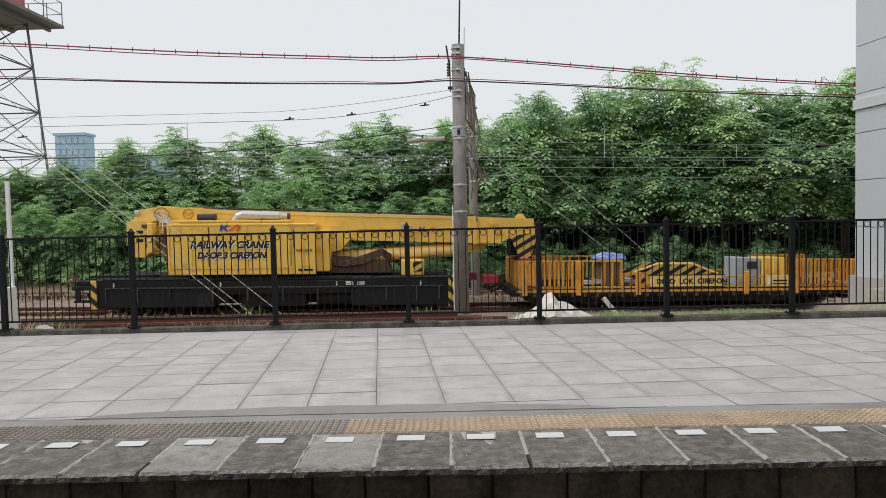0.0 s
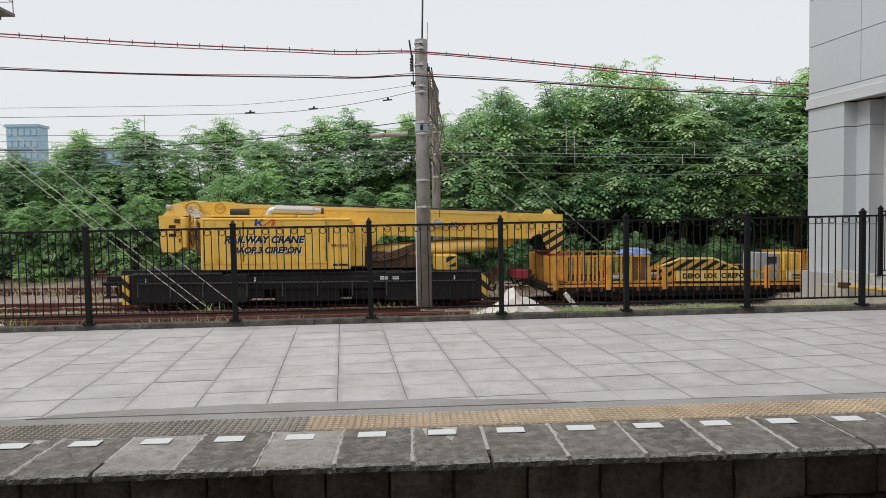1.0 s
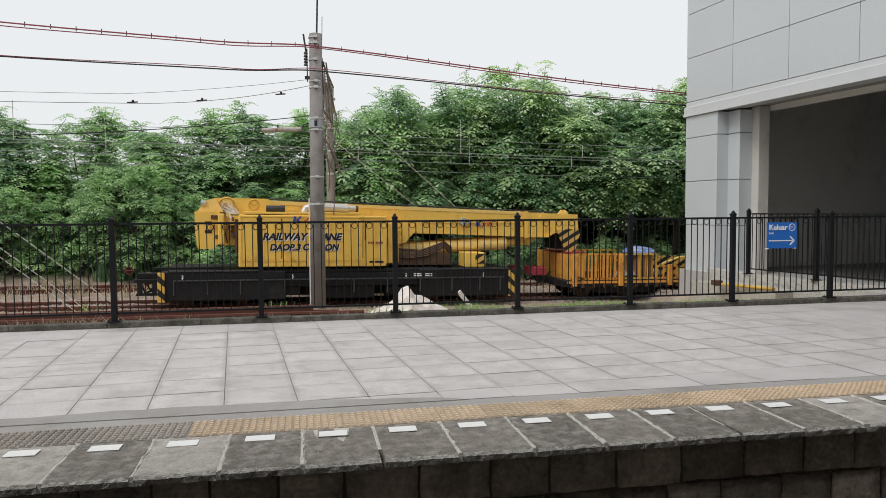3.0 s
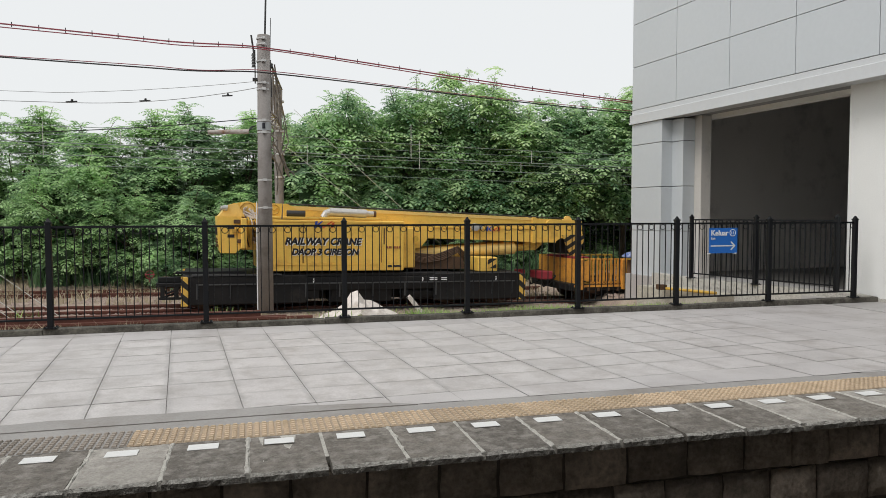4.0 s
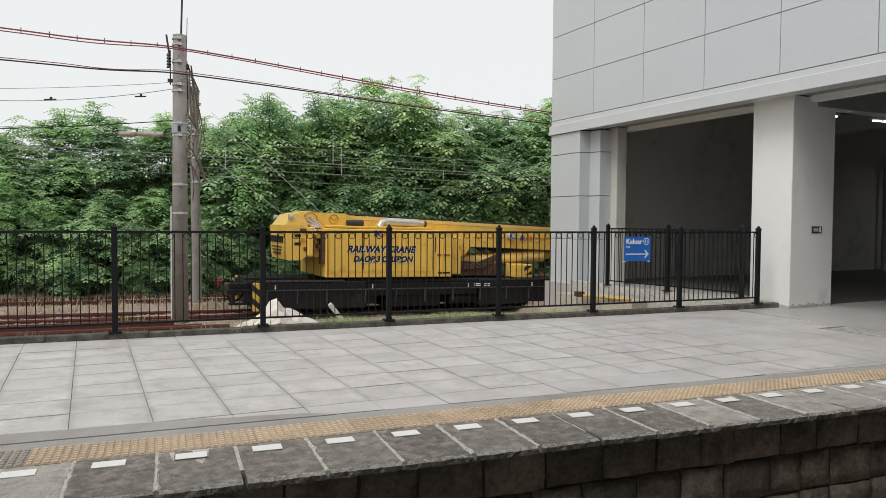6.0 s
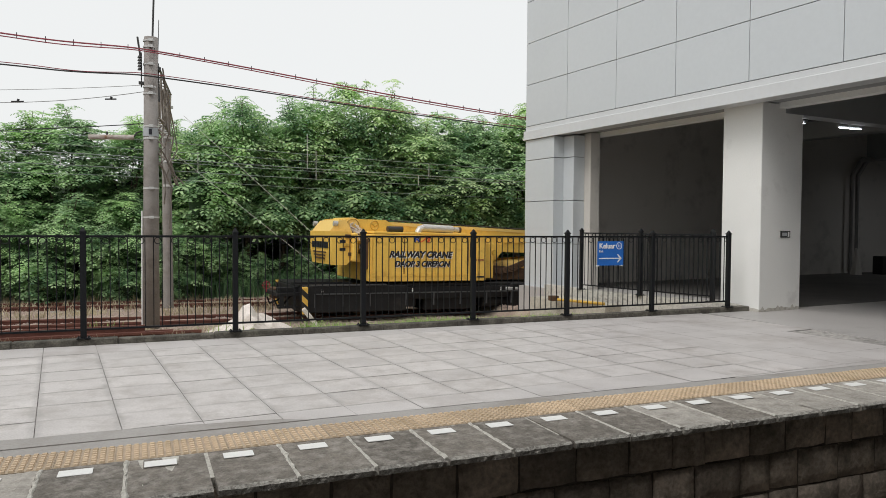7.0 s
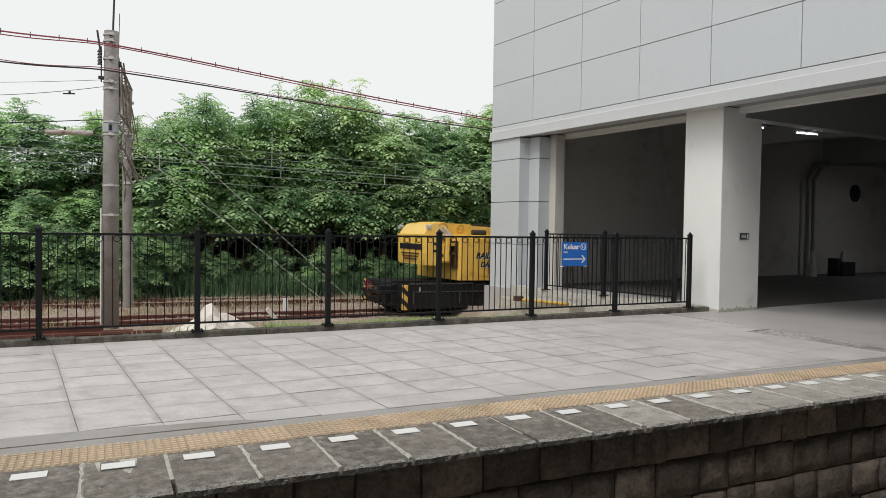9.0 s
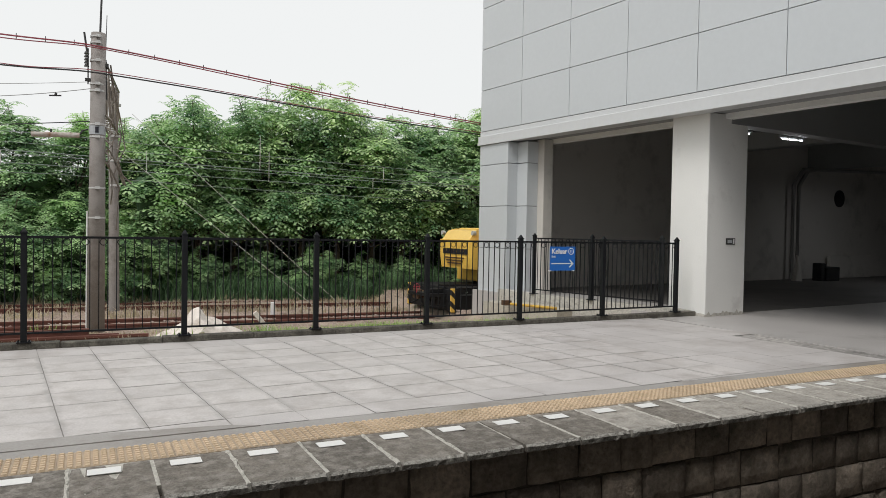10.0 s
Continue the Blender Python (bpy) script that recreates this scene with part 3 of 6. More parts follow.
# exit plate on the column
root = empty("exit_plate", BLD @ pose(1.32, -0.085, 1.65), "small dark exit plate on the column", "sign")
part("plate", cuboid(bm_new(), -0.15, 0.15, -0.012, 0.002, -0.07, 0.07), M_DARKSTEEL, root)
part("mark", cuboid(bm_new(), -0.11, 0.04, -0.015, -0.011, -0.035, 0.035), M_GREYBOX, root, "pale lettering bar")
part("mark", cuboid(bm_new(), 0.07, 0.12, -0.015, -0.011, -0.05, 0.05), M_TEXTWHITE, root, "pale pictogram")

# ---- unseen things added behind and over the camera ----
# The roof and wall keep sky light off faces turned to the camera.
bm = bm_new()
cuboid(bm, -60, 60, -9.0, 0.6, 4.7, 4.9)
canopy = thing("canopy", bm, M_BLOCKER, "unseen dark roof added to keep light off the near side", "canopy", kind="structure")
bm = bm_new()
cuboid(bm, -60, 60, -9.2, -9.0, -1.6, 4.9)
thing("wall_south", bm, M_BLOCKER, "unseen dark wall added to close off light behind the near platform", "wall", kind="structure")
bm = bm_new()
cuboid(bm, -60, 60, -9.0, -1.4, -1.6, 0.0)
thing("near_platform", bm, M_BAND, "plain concrete platform on the near side", "platform", kind="structure")


# ---- fence ----
POSTS = [-10.35, -8.3, -6.22, -4.145, -1.885, 0.24, 2.325, 4.35, 6.34, 8.26, 10.205, 12.14]


def make_post():
    bm = bm_new()
    cuboid(bm, -0.04, 0.04, -0.04, 0.04, 0, 1.505, 0.006)
    bmesh.ops.create_cone(bm, cap_ends=True, segments=4, radius1=0.05, radius2=0.012, depth=0.055, matrix=pose(0, 0, 1.55, 0, 0, 45))
    cuboid(bm, -0.046, 0.046, -0.046, 0.046, 1.50, 1.523)
    return to_mesh("post", bm, M_FENCE)


def make_plate():
    bm = bm_new()
    cuboid(bm, -0.09, 0.09, -0.08, 0.08, 0, 0.014)
    for a in (-0.065, 0.065):
        for b in (-0.055, 0.055):
            rod(bm, (a, b, 0.014), (a, b, 0.03), 0.012, n=6)
    return to_mesh("base_plate", bm, M_FENCE)


ME_POST, ME_PLATE = make_post(), make_plate()
bm = bm_new()
cuboid(bm, -0.0065, 0.0065, -0.0065, 0.0065, 0.0, 1.31)
ME_BAR = to_mesh("bar", bm, M_FENCE)
bm = bm_new()
ring(bm, (0, 0, 0), 0.046, 0.006, n=14)
ME_RING = to_mesh("ring", bm, M_FENCE)


def fence_run(points, label, base):
    """Posts at the points, rails, bars and rings between them, under one root."""
    root = empty("fence", pose(0, 0, 0), label, "fence")
    for i, (x, y) in enumerate(points):
        p = new("post", ME_POST)
        p.parent = root
        p.matrix_basis = pose(x, y, base, 0, 0, rnd.uniform(-2, 2))
        q = new("base_plate", ME_PLATE)
        q.parent = p
        if i + 1 == len(points):
            break
        x2, y2 = points[i + 1]
        length, yaw = math.hypot(x2 - x, y2 - y), math.degrees(math.atan2(y2 - y, x2 - x))
        m = pose(x, y, base, 0, 0, yaw)
        for z, h in ((1.45, 0.016), (0.125, 0.014)):
            bm = bm_new()
            cuboid(bm, 0.03, length - 0.03, -0.016, 0.016, z - h, z + h)
            r = part("rail", bm, M_FENCE, root)
            r.matrix_basis = m
        n_bars = max(3, round(length / 0.113)) - 1
        for k in range(1, n_bars + 1):
            b = new("bar", ME_BAR)
            b.parent = root
            b.matrix_basis = m @ pose(length * k / (n_bars + 1), 0, 0.13)
        for k in range(0, n_bars + 1, 2):
            b = new("ring", ME_RING)
            b.parent = root
            b.matrix_basis = m @ pose(length * (k + 0.5) / (n_bars + 1), 0, 1.388)
    return root


fence_run([(x, FENCE_Y) for x in POSTS], "black steel fence with ring ornaments along the platform kerb", 0.094)
fence_run([tuple((SITE @ Vector((x, y, 0)))[:2]) for x, y in ((12.28, 10.15), (11.72, 11.9), (11.25, 13.7))], "black steel fence along the edge under the building", 0.12)
bm = bm_new()
slab(bm, [(12.30, 9.47), (12.48, 9.47), (12.52, 10.2), (11.5, 13.7), (11.4, 15.4), (11.15, 15.4), (11.22, 13.6), (12.2, 10.1)], -0.75, 0.12)
thing("low_wall", bm, M_MORTAR, "low whitewashed wall below the inner fence", "wall", kind="structure")

# the exit sign on the fence
sign = empty("exit_sign", pose(8.90, 9.235, 1.00), "blue exit sign with a white arrow fixed to the fence", "sign")
part("plate", cuboid(bm_new(), 0, 0.585, -0.006, 0.006, 0, 0.46), mat("sign_blue", (0.02, 0.14, 0.50), 0.4, 0, 0.06), sign)
words("lettering", "Keluar", 0.135, pose(0.03, -0.008, 0.325, 90), M_TEXTWHITE, sign, bold=0.003)
words("lettering", "Exit", 0.06, pose(0.03, -0.008, 0.25, 90), M_TEXTWHITE, sign)
bm = bm_new()
cuboid(bm, 0.03, 0.52, -0.010, -0.006, 0.125, 0.145)
prism(bm, [(0.44, 0.205), (0.46, 0.215), (0.545, 0.135), (0.46, 0.055), (0.44, 0.065), (0.505, 0.135)], -0.010, -0.006)
part("arrow", bm, M_TEXTWHITE, sign, "white arrow")
bm = bm_new()
ring(bm, (0.485, -0.008, 0.37), 0.06, 0.006, n=18)
part("number_ring", bm, M_TEXTWHITE, sign)
words("lettering", "11", 0.078, pose(0.443, -0.008, 0.343, 90), M_TEXTWHITE, sign)
for x in (0.02, 0.56):
    part("cable_tie", cuboid(bm_new(), x - 0.03, x + 0.01, -0.012, 0.04, -0.012, 0.006), M_TEXTWHITE, sign, "white cable tie")

# yellow bar on the sandy strip between the fences
bm = bm_new()
slab(bm, [(10.1, 14.3), (10.75, 11.9), (11.25, 12.0), (11.1, 14.4)], -0.95, -0.09)
thing("footing", bm, M_RUBBLE, "sandy concrete footing beside the building", "footing", kind="structure")
bm = bm_new()
rod(bm, (10.22, 13.2, -0.055), (10.76, 11.95, -0.055), 0.034, n=8)
bar = thing("yellow_bar", bm, M_OCHRE, "yellow steel bar lying on the sandy footing", "bar")
bm = bm_new()
cuboid(bm, 10.08, 10.26, 13.15, 13.35, -0.09, 0.03)
part("end_block", bm, M_GREASE, bar)

# ---- the crane train ----
def bogie(parent, x, z=0.0):
    frame_bm = bm_new()
    for y in (-0.95, 0.95):
        prism(frame_bm, [(x - 1.1, 0.42), (x - 0.9, 0.62), (x + 0.9, 0.62), (x + 1.1, 0.42), (x + 0.5, 0.34), (x - 0.5, 0.34)], y - 0.05, y + 0.05)
    cuboid(frame_bm, x - 0.2, x + 0.2, -0.95, 0.95, 0.44, 0.60)
    b = part("bogie", frame_bm, M_BLACK, parent)
    for dx in (-0.72, 0.72):
        bm = bm_new()
        for y in (-0.55, 0.55):
            rod(bm, (x + dx, y - 0.06, 0.38), (x + dx, y + 0.06, 0.38), 0.38, n=24)
        rod(bm, (x + dx, -0.9, 0.38), (x + dx, 0.9, 0.38), 0.07)
        for y in (-1.0, 1.0):
            rod(bm, (x + dx, y - 0.06, 0.38), (x + dx, y + 0.06, 0.38), 0.14, n=12)
        part("wheelset", bm, M_GREASE, b)
    return b


def buffer_gear(parent, x, d):
    bm = bm_new()
    cuboid(bm, min(x, x + d * 0.35), max(x, x + d * 0.35), -0.13, 0.13, 0.62, 0.86, 0.02)
    cuboid(bm, min(x + d * 0.33, x + d * 0.5), max(x + d * 0.33, x + d * 0.5), -0.19, 0.19, 0.6, 0.92, 0.03)
    c = part("coupler", bm, M_GREASE, parent)
    for y in (-0.4, 0.42):
        part("hose", tube(bm_new(), [(x, y, 0.75), (x + d * 0.2, y, 0.5), (x + d * 0.42, y * 1.1, 0.42), (x + d * 0.5, y, 0.6)], 0.03, 8), M_BLACK, c)


CRANE0 = empty("railway_crane", pose(0, 0, 0), "yellow railway crane with a lowered boom rolling on the siding", "railway crane")
cr = CRANE0
W = 1.38
# underframe
bm = bm_new()
cuboid(bm, -2.53, 6.75, -1.30, 1.30, 0.62, 0.98, 0.02)
chassis = part("chassis", bm, M_BLACK, cr, "black steel underframe")
part("chassis_end", cuboid(bm_new(), -2.50, 0.55, -W, W, 0.30, 1.04, 0.03), M_BLACK, chassis)
part("chassis_end", cuboid(bm_new(), 4.1, 6.72, -W, W, 0.30, 1.06, 0.03), M_BLACK, chassis)
part("chassis_deck", cuboid(bm_new(), 0.0, 4.6, -1.28, 1.28, 0.98, 1.08, 0.02), M_BLACK, chassis)
bm = bm_new()
cuboid(bm, -2.2, 6.5, -1.42, -1.36, 0.80, 0.83)
cuboid(bm, -2.3, -0.1, -1.41, -1.37, 1.04, 1.08)
cuboid(bm, 4.7, 6.6, -1.41, -1.37, 1.04, 1.08)
for x in (-2.2, -1.4, -0.6, 0.5, 1.4, 2.3, 3.2, 4.1, 5.0, 5.8, 6.4):
    cuboid(bm, x, x + 0.03, -1.41, -1.36, 0.45, 0.83)
part("side_rail", bm, mat("underframe_grey_edge", (0.06, 0.062, 0.065), 0.5), chassis, "grey step rails")
part("chassis_belly", cuboid(bm_new(), -2.2, 6.4, -0.45, 0.45, 0.3, 0.7), M_BLACK, chassis)
bogie(chassis, -1.3), bogie(chassis, 5.4)
bm = bm_new()
cuboid(bm, 1.2, 2.9, -1.2, 1.2, 0.28, 0.66, 0.03)
rod(bm, (3.2, -1.0, 0.5), (4.2, -1.0, 0.5), 0.2, n=14)
cuboid(bm, 0.1, 0.9, -1.25, -0.8, 0.4, 0.7, 0.02)
part("equipment_box", bm, M_BLACK, chassis)
bm = bm_new()
for x in (-2.0, 0.7, 3.7, 5.9):
    prism(bm, [(x, 0.94), (x + 0.03, 0.88), (x - 0.005, 0.89), (x + 0.02, 0.82), (x + 0.05, 0.91), (x + 0.02, 0.905), (x + 0.04, 0.95)], -1.40, -1.385)
for x in (3.95, 4.25):
    for z in (0.86, 0.91):
        cuboid(bm, x, x + 0.2, -1.39, -1.285 if x < 4.6 else -1.375, z, z + 0.025)
part("chassis_mark", bm, M_TEXTWHITE, chassis, "small white marks and figures")
for x in (-2.56, 6.66):
    bm = bm_new()
    cuboid(bm, x, x + 0.17, -1.44, -1.36, 0.28, 1.02, 0.01)
    part("warning_plate", bm, M_STRIPE, chassis, "yellow and black striped plate")
    bm = bm_new()
    cuboid(bm, x, x + 0.17, 1.36, 1.44, 0.28, 1.02, 0.01)
    part("warning_plate", bm, M_STRIPE, chassis, "yellow and black striped plate")
buffer_gear(chassis, -2.55, -1), buffer_gear(chassis, 6.75, 1)
# front platform with stowed outrigger beams and a red wheel
bm = bm_new()
cuboid(bm, -3.15, -2.5, -1.1, 0.3, 0.74, 0.84, 0.01)
cuboid(bm, -3.1, -2.5, -0.95, -0.75, 0.84, 0.98, 0.02)
cuboid(bm, -2.7, -1.0, -1.0, -0.85, 1.06, 1.12)
cuboid(bm, -3.05, -2.95, -1.1, -1.04, 0.45, 0.78)
cuboid(bm, -2.72, -2.62, -1.1, -1.04, 0.45, 0.78)
cuboid(bm, -3.1, -2.55, -1.12, -0.9, 0.42, 0.47)
part("front_platform", bm, M_BLACK, chassis)
bm = bm_new()
ring(bm, (-3.32, -0.6, 1.02), 0.10, 0.009, n=16)
rod(bm, (-3.32, -0.6, 0.84), (-3.32, -0.6, 1.14), 0.012)
rod(bm, (-3.44, -0.6, 1.02), (-3.20, -0.6, 1.02), 0.012)
part("brake_wheel", bm, M_REDPAINT, chassis, "red hand brake wheel")

# superstructure: engine house
bm = bm_new()
cuboid(bm, -0.63, 3.18, -W, W, 1.14, 2.48, 0.02)
house = part("engine_house", bm, M_YELLOW, cr, "yellow sheet-metal engine house")
for x0, x1 in ((-0.52, 0.42), (0.46, 1.40), (1.44, 2.52)):
    part("door_panel", cuboid(bm_new(), x0, x1, -W - 0.012, -W, 1.33, 2.40, 0.008), M_YELLOW, house)
for x0, x1 in ((-0.5, 0.9), (0.95, 1.75), (1.8, 2.5)):
    part("roof_hatch", cuboid(bm_new(), x0, x1, -W + 0.02, -0.66, 2.50, 2.56, 0.01), M_YELLOW, house)
for k in range(13):
    x = -0.57 + 0.285 * k
    part("stiffener", cuboid(bm_new(), x - 0.011, x + 0.011, -W - 0.022, -W, 1.24, 2.46), M_YELLOW, house)
bm = bm_new()
cuboid(bm, -0.6, 2.6, -W - 0.018, -W, 1.30, 1.33)
cuboid(bm, -0.6, 3.15, -W - 0.018, -W, 2.42, 2.45)
part("seam", bm, M_YELLOW, house)
bm = bm_new()
cuboid(bm, 2.60, 2.63, -W - 0.01, -W, 1.85, 2.3)
for x in (0.43, 1.42, 2.54):
    cuboid(bm, x, x + 0.02, -W - 0.016, -W, 1.36, 2.38)
part("door_gap", bm, M_GREASE, house)
words("lettering_shadow", "RAILWAY CRANE", 0.250, pose(-0.015, -W - 0.0235, 1.818, 90), M_TEXTWHITE, house, "white edge of the lettering", shear=0.25, space=1.02, bold=0.011, depth=0.002)
words("lettering_shadow", "DAOP 3 CIREBON", 0.222, pose(0.162, -W - 0.0235, 1.557, 90), M_TEXTWHITE, house, "white edge of the lettering", shear=0.2, space=0.98, bold=0.010, depth=0.002)
words("lettering", "RAILWAY CRANE", 0.250, pose(-0.04, -W - 0.025, 1.84, 90), M_TEXT, house, "bold black slanted lettering", shear=0.25, space=1.02, bold=0.011)
words("lettering", "DAOP 3 CIREBON", 0.222, pose(0.14, -W - 0.025, 1.575, 90), M_TEXT, house, "bold black slanted lettering", shear=0.2, space=0.98, bold=0.010)
bm = bm_new()
for k in range(6):
    cuboid(bm, 2.68 + 0.07 * k, 2.73 + 0.07 * k, -W - 0.013, -W, 1.74, 1.80)
part("number_mark", bm, mat("faded_red", (0.35, 0.12, 0.05), 0.6), house, "faded red figures")
bm = bm_new()
cuboid(bm, 2.72, 3.1, -W - 0.013, -W, 1.235, 1.285)
part("maker_mark", bm, M_TEXT, house, "dark maker's mark")
bm = bm_new()
for x0 in (0.55, 1.5):
    cuboid(bm, x0, x0 + 0.3, -W - 0.016, -W, 1.585, 1.60)
    cuboid(bm, x0, x0 + 0.25, -W - 0.016, -W, 1.555, 1.57)
part("small_mark", bm, M_BLUE, house, "small blue and white bars")
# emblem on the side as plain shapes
for x in (0.72, 5.9):
    z = 2.28 if x < 2 else 2.22
    y = -W - 0.024 if x < 2 else -0.64
    s = 1 if x < 2 else 0.85
    holder = house if x < 2 else cr
    bm = bm_new()
    prism(bm, [(x, z), (x + 0.06 * s, z), (x + 0.09 * s, z + 0.17 * s), (x + 0.03 * s, z + 0.17 * s)], y - 0.006, y)
    prism(bm, [(x + 0.07 * s, z + 0.08 * s), (x + 0.17 * s, z), (x + 0.22 * s, z), (x + 0.14 * s, z + 0.09 * s), (x + 0.24 * s, z + 0.17 * s), (x + 0.18 * s, z + 0.17 * s)], y - 0.006, y)
    part("emblem", bm, M_BLUE, holder, "blue part of an emblem")
    bm = bm_new()
    prism(bm, [(x + 0.2 * s, z), (x + 0.26 * s, z), (x + 0.5 * s, z + 0.17 * s), (x + 0.44 * s, z + 0.17 * s)], y - 0.006, y)
    prism(bm, [(x + 0.42 * s, z), (x + 0.5 * s, z), (x + 0.54 * s, z + 0.15 * s), (x + 0.47 * s, z + 0.13 * s)], y - 0.006, y)
    part("emblem", bm, mat("emblem_orange", (0.75, 0.12, 0.03), 0.5), holder, "orange part of an emblem")

# counterweight with the maker's mark, and its sloping head
bm = bm_new()
prism(bm, [(-1.68, 1.95), (-1.62, 1.60), (-1.25, 1.60), (-1.1, 1.74), (-1.1, 2.54), (-1.70, 2.54)], -1.2, 0.8)
cw = part("counterweight", bm, M_YELLOW, cr, "yellow counterweight")
bm = bm_new()
prism(bm, [(-1.66, 2.54), (-1.42, 2.84), (-1.20, 2.88), (-1.0, 2.54)], -0.95, 0.75)
part("sloping_head", bm, M_YELLOWLT, cw, "pale yellow sloping head")
bm = bm_new()
for k in range(7):
    y = -0.92 + 0.22 * k
    cuboid(bm, -1.715, -1.685, y, y + 0.17, 2.06, 2.24)
part("maker_mark", bm, M_TEXT, cw, "bold dark lettering bars")
bm = bm_new()
for k in range(3):
    cuboid(bm, -1.70, -1.64, -0.7 + 0.1 * k, 0.5 - 0.1 * k, 1.92 - 0.09 * k, 1.96 - 0.09 * k)
part("maker_mark", bm, M_GREASE, cw)
bm = bm_new()
cuboid(bm, -1.1, -0.63, -1.0, 1.0, 1.68, 2.45)
part("machinery_bay", bm, M_YELLOW, cr, "yellow machinery bay behind the counterweight")
bm = bm_new()
cuboid(bm, -1.12, -0.98, -W, -1.02, 1.72, 2.5, 0.02)
part("side_box", bm, M_YELLOW, cr, "yellow side casing")
bm = bm_new()
cuboid(bm, -0.72, -0.62, -1.30, -1.0, 1.5, 2.36)
part("grille", bm, M_GREASE, cr, "dark radiator grille")
for k in range(5):
    x = -1.02 + 0.07 * k
    bm = tube(bm_new(), [(x, -0.85, 2.62 - 0.03 * k), (x + 0.05, -1.05, 2.45 - 0.03 * k), (x + 0.03 * (k % 3), -1.10, 2.2 - 0.05 * k), (x + 0.12 - 0.04 * (k % 2), -1.05, 1.75 + 0.05 * k)], 0.016 + 0.004 * (k % 2), 6)
    part("hose", bm, (M_GREASE, M_OCHRE, M_SACK)[k % 3], cr, "dusty hydraulic hose")
for k, (x, z) in enumerate(((-1.30, 2.36), (-1.34, 2.12), (-1.2, 1.86), (-0.86, 2.20), (-0.82, 1.92))):
    part("bracket", cuboid(bm_new(), x, x + 0.16, -1.26, -1.19 if x < -1.1 else -0.99, z, z + 0.10, 0.01), (M_GREASE, M_OCHRE)[k % 2], cr, "stained steel bracket")
for z in (2.2, 1.98):
    part("warning_mark", cuboid(bm_new(), -1.45, -1.28, -1.21, -1.19, z + 0.02, z + 0.1), M_TEXT, cr)
# winch head plates and sheave
bm = bm_new()
prism(bm, [(-1.36, 2.48), (-1.30, 2.88), (-1.12, 2.91), (0.1, 2.90), (0.42, 2.72), (0.42, 2.48)], -0.75, -0.68)
prism(bm, [(-1.36, 2.48), (-1.30, 2.88), (-1.12, 2.91), (0.1, 2.90), (0.42, 2.72), (0.42, 2.48)], 0.68, 0.75)
cuboid(bm, -1.1, 0.1, -0.7, 0.7, 2.84, 2.895)
head = part("winch_plate", bm, M_YELLOW, cr, "yellow winch side plates")
bm = bm_new()
rod(bm, (-0.93, -0.66, 2.72), (-0.93, 0.66, 2.72), 0.225, n=28)
part("winch_drum", bm, M_YELLOW, head)
bm = bm_new()
rod(bm, (-0.93, -0.80, 2.72), (-0.93, -0.74, 2.72), 0.22, n=28)
rod(bm, (-0.93, -0.86, 2.72), (-0.93, -0.78, 2.72), 0.09, n=16)
part("sheave", bm, M_YELLOWLT, head)
part("sheave_rim", ring(bm_new(), (-0.93, -0.81, 2.72), 0.19, 0.018, n=20), M_OCHRE, head)
part("plate_ring", ring(bm_new(), (-0.25, -0.76, 2.74), 0.13, 0.015, n=18), M_OCHRE, head)
part("plate_mark", tube(bm_new(), [(-0.34, -0.765, 2.78), (-0.25, -0.77, 2.71), (-0.16, -0.765, 2.78)], 0.014, 6), M_OCHRE, head)
bm = bm_new()
for k in range(10):
    a = rnd.uniform(0, 6.28)
    tube(bm, [(-0.95 + 0.1 * math.cos(a), -0.87, 2.7 + 0.1 * math.sin(a)), (-0.9 + 0.16 * math.cos(a + 1), -0.9, 2.62 + 0.12 * math.sin(a + 1)), (-0.8 + 0.05 * k * 0.4, -0.93, 2.5)], 0.02, 5)
part("hydraulic_fitting", bm, M_SACK, head, "pale dusty hydraulic fittings")
bm = bm_new()
for y in (-0.95, 0.95):
    rod(bm, (-1.56, y, 2.76), (-1.44, y, 2.75), 0.075, n=16)
part("headlamp", bm, M_HEADLAMP, cw, "round glass headlamp")
bm = bm_new()
rod(bm, (0.06, -0.98, 2.64), (0.54, -0.98, 2.64), 0.085, n=14)
part("air_cleaner", bm, M_DARKSTEEL, cr, "dark cylinder")
bm = bm_new()
tube(bm, [(1.03, -0.98, 2.54), (1.10, -0.98, 2.66), (1.22, -0.98, 2.70)], 0.10, 14)
rod(bm, (1.20, -0.98, 2.70), (2.18, -0.98, 2.67), 0.115, n=18)
rod(bm, (2.18, -0.98, 2.67), (2.26, -0.98, 2.67), 0.115, 0.07, n=18)
rod(bm, (2.24, -0.98, 2.67), (2.42, -0.98, 2.665), 0.075, n=14)
silencer = part("silencer", bm, M_SILVER, cr, "silver exhaust silencer", smooth=False)
part("outlet", rod(bm_new(), (2.40, -0.98, 2.665), (2.47, -0.98, 2.665), 0.085, n=14), M_GREASE, silencer, "rusty exhaust outlet")

# boom
bm = bm_new()
prism(bm, [(0.12, 2.84), (9.10, 2.58), (9.13, 2.16), (8.78, 2.14), (8.32, 2.0), (8.2, 1.92), (7.45, 1.91), (5.2, 1.98), (0.4, 2.06)], -0.62, 0.62)
boom = part("boom", bm, M_YELLOW, cr, "long yellow box boom lowered to the wagon")
# Paler yellow strip: the light along the boom's top edge, put in as colour.
bm = bm_new()
prism(bm, [(0.12, 2.855), (7.4, 2.645), (7.4, 2.565), (0.12, 2.755)], -0.635, -0.615)
part("boom_flange", bm, M_YELLOWLT, boom, "pale yellow strip painted as light on the top flange")
bm = bm_new()
tube(bm, [(0.1, -0.55, 2.90), (8.5, -0.55, 2.64)], 0.022, 6)
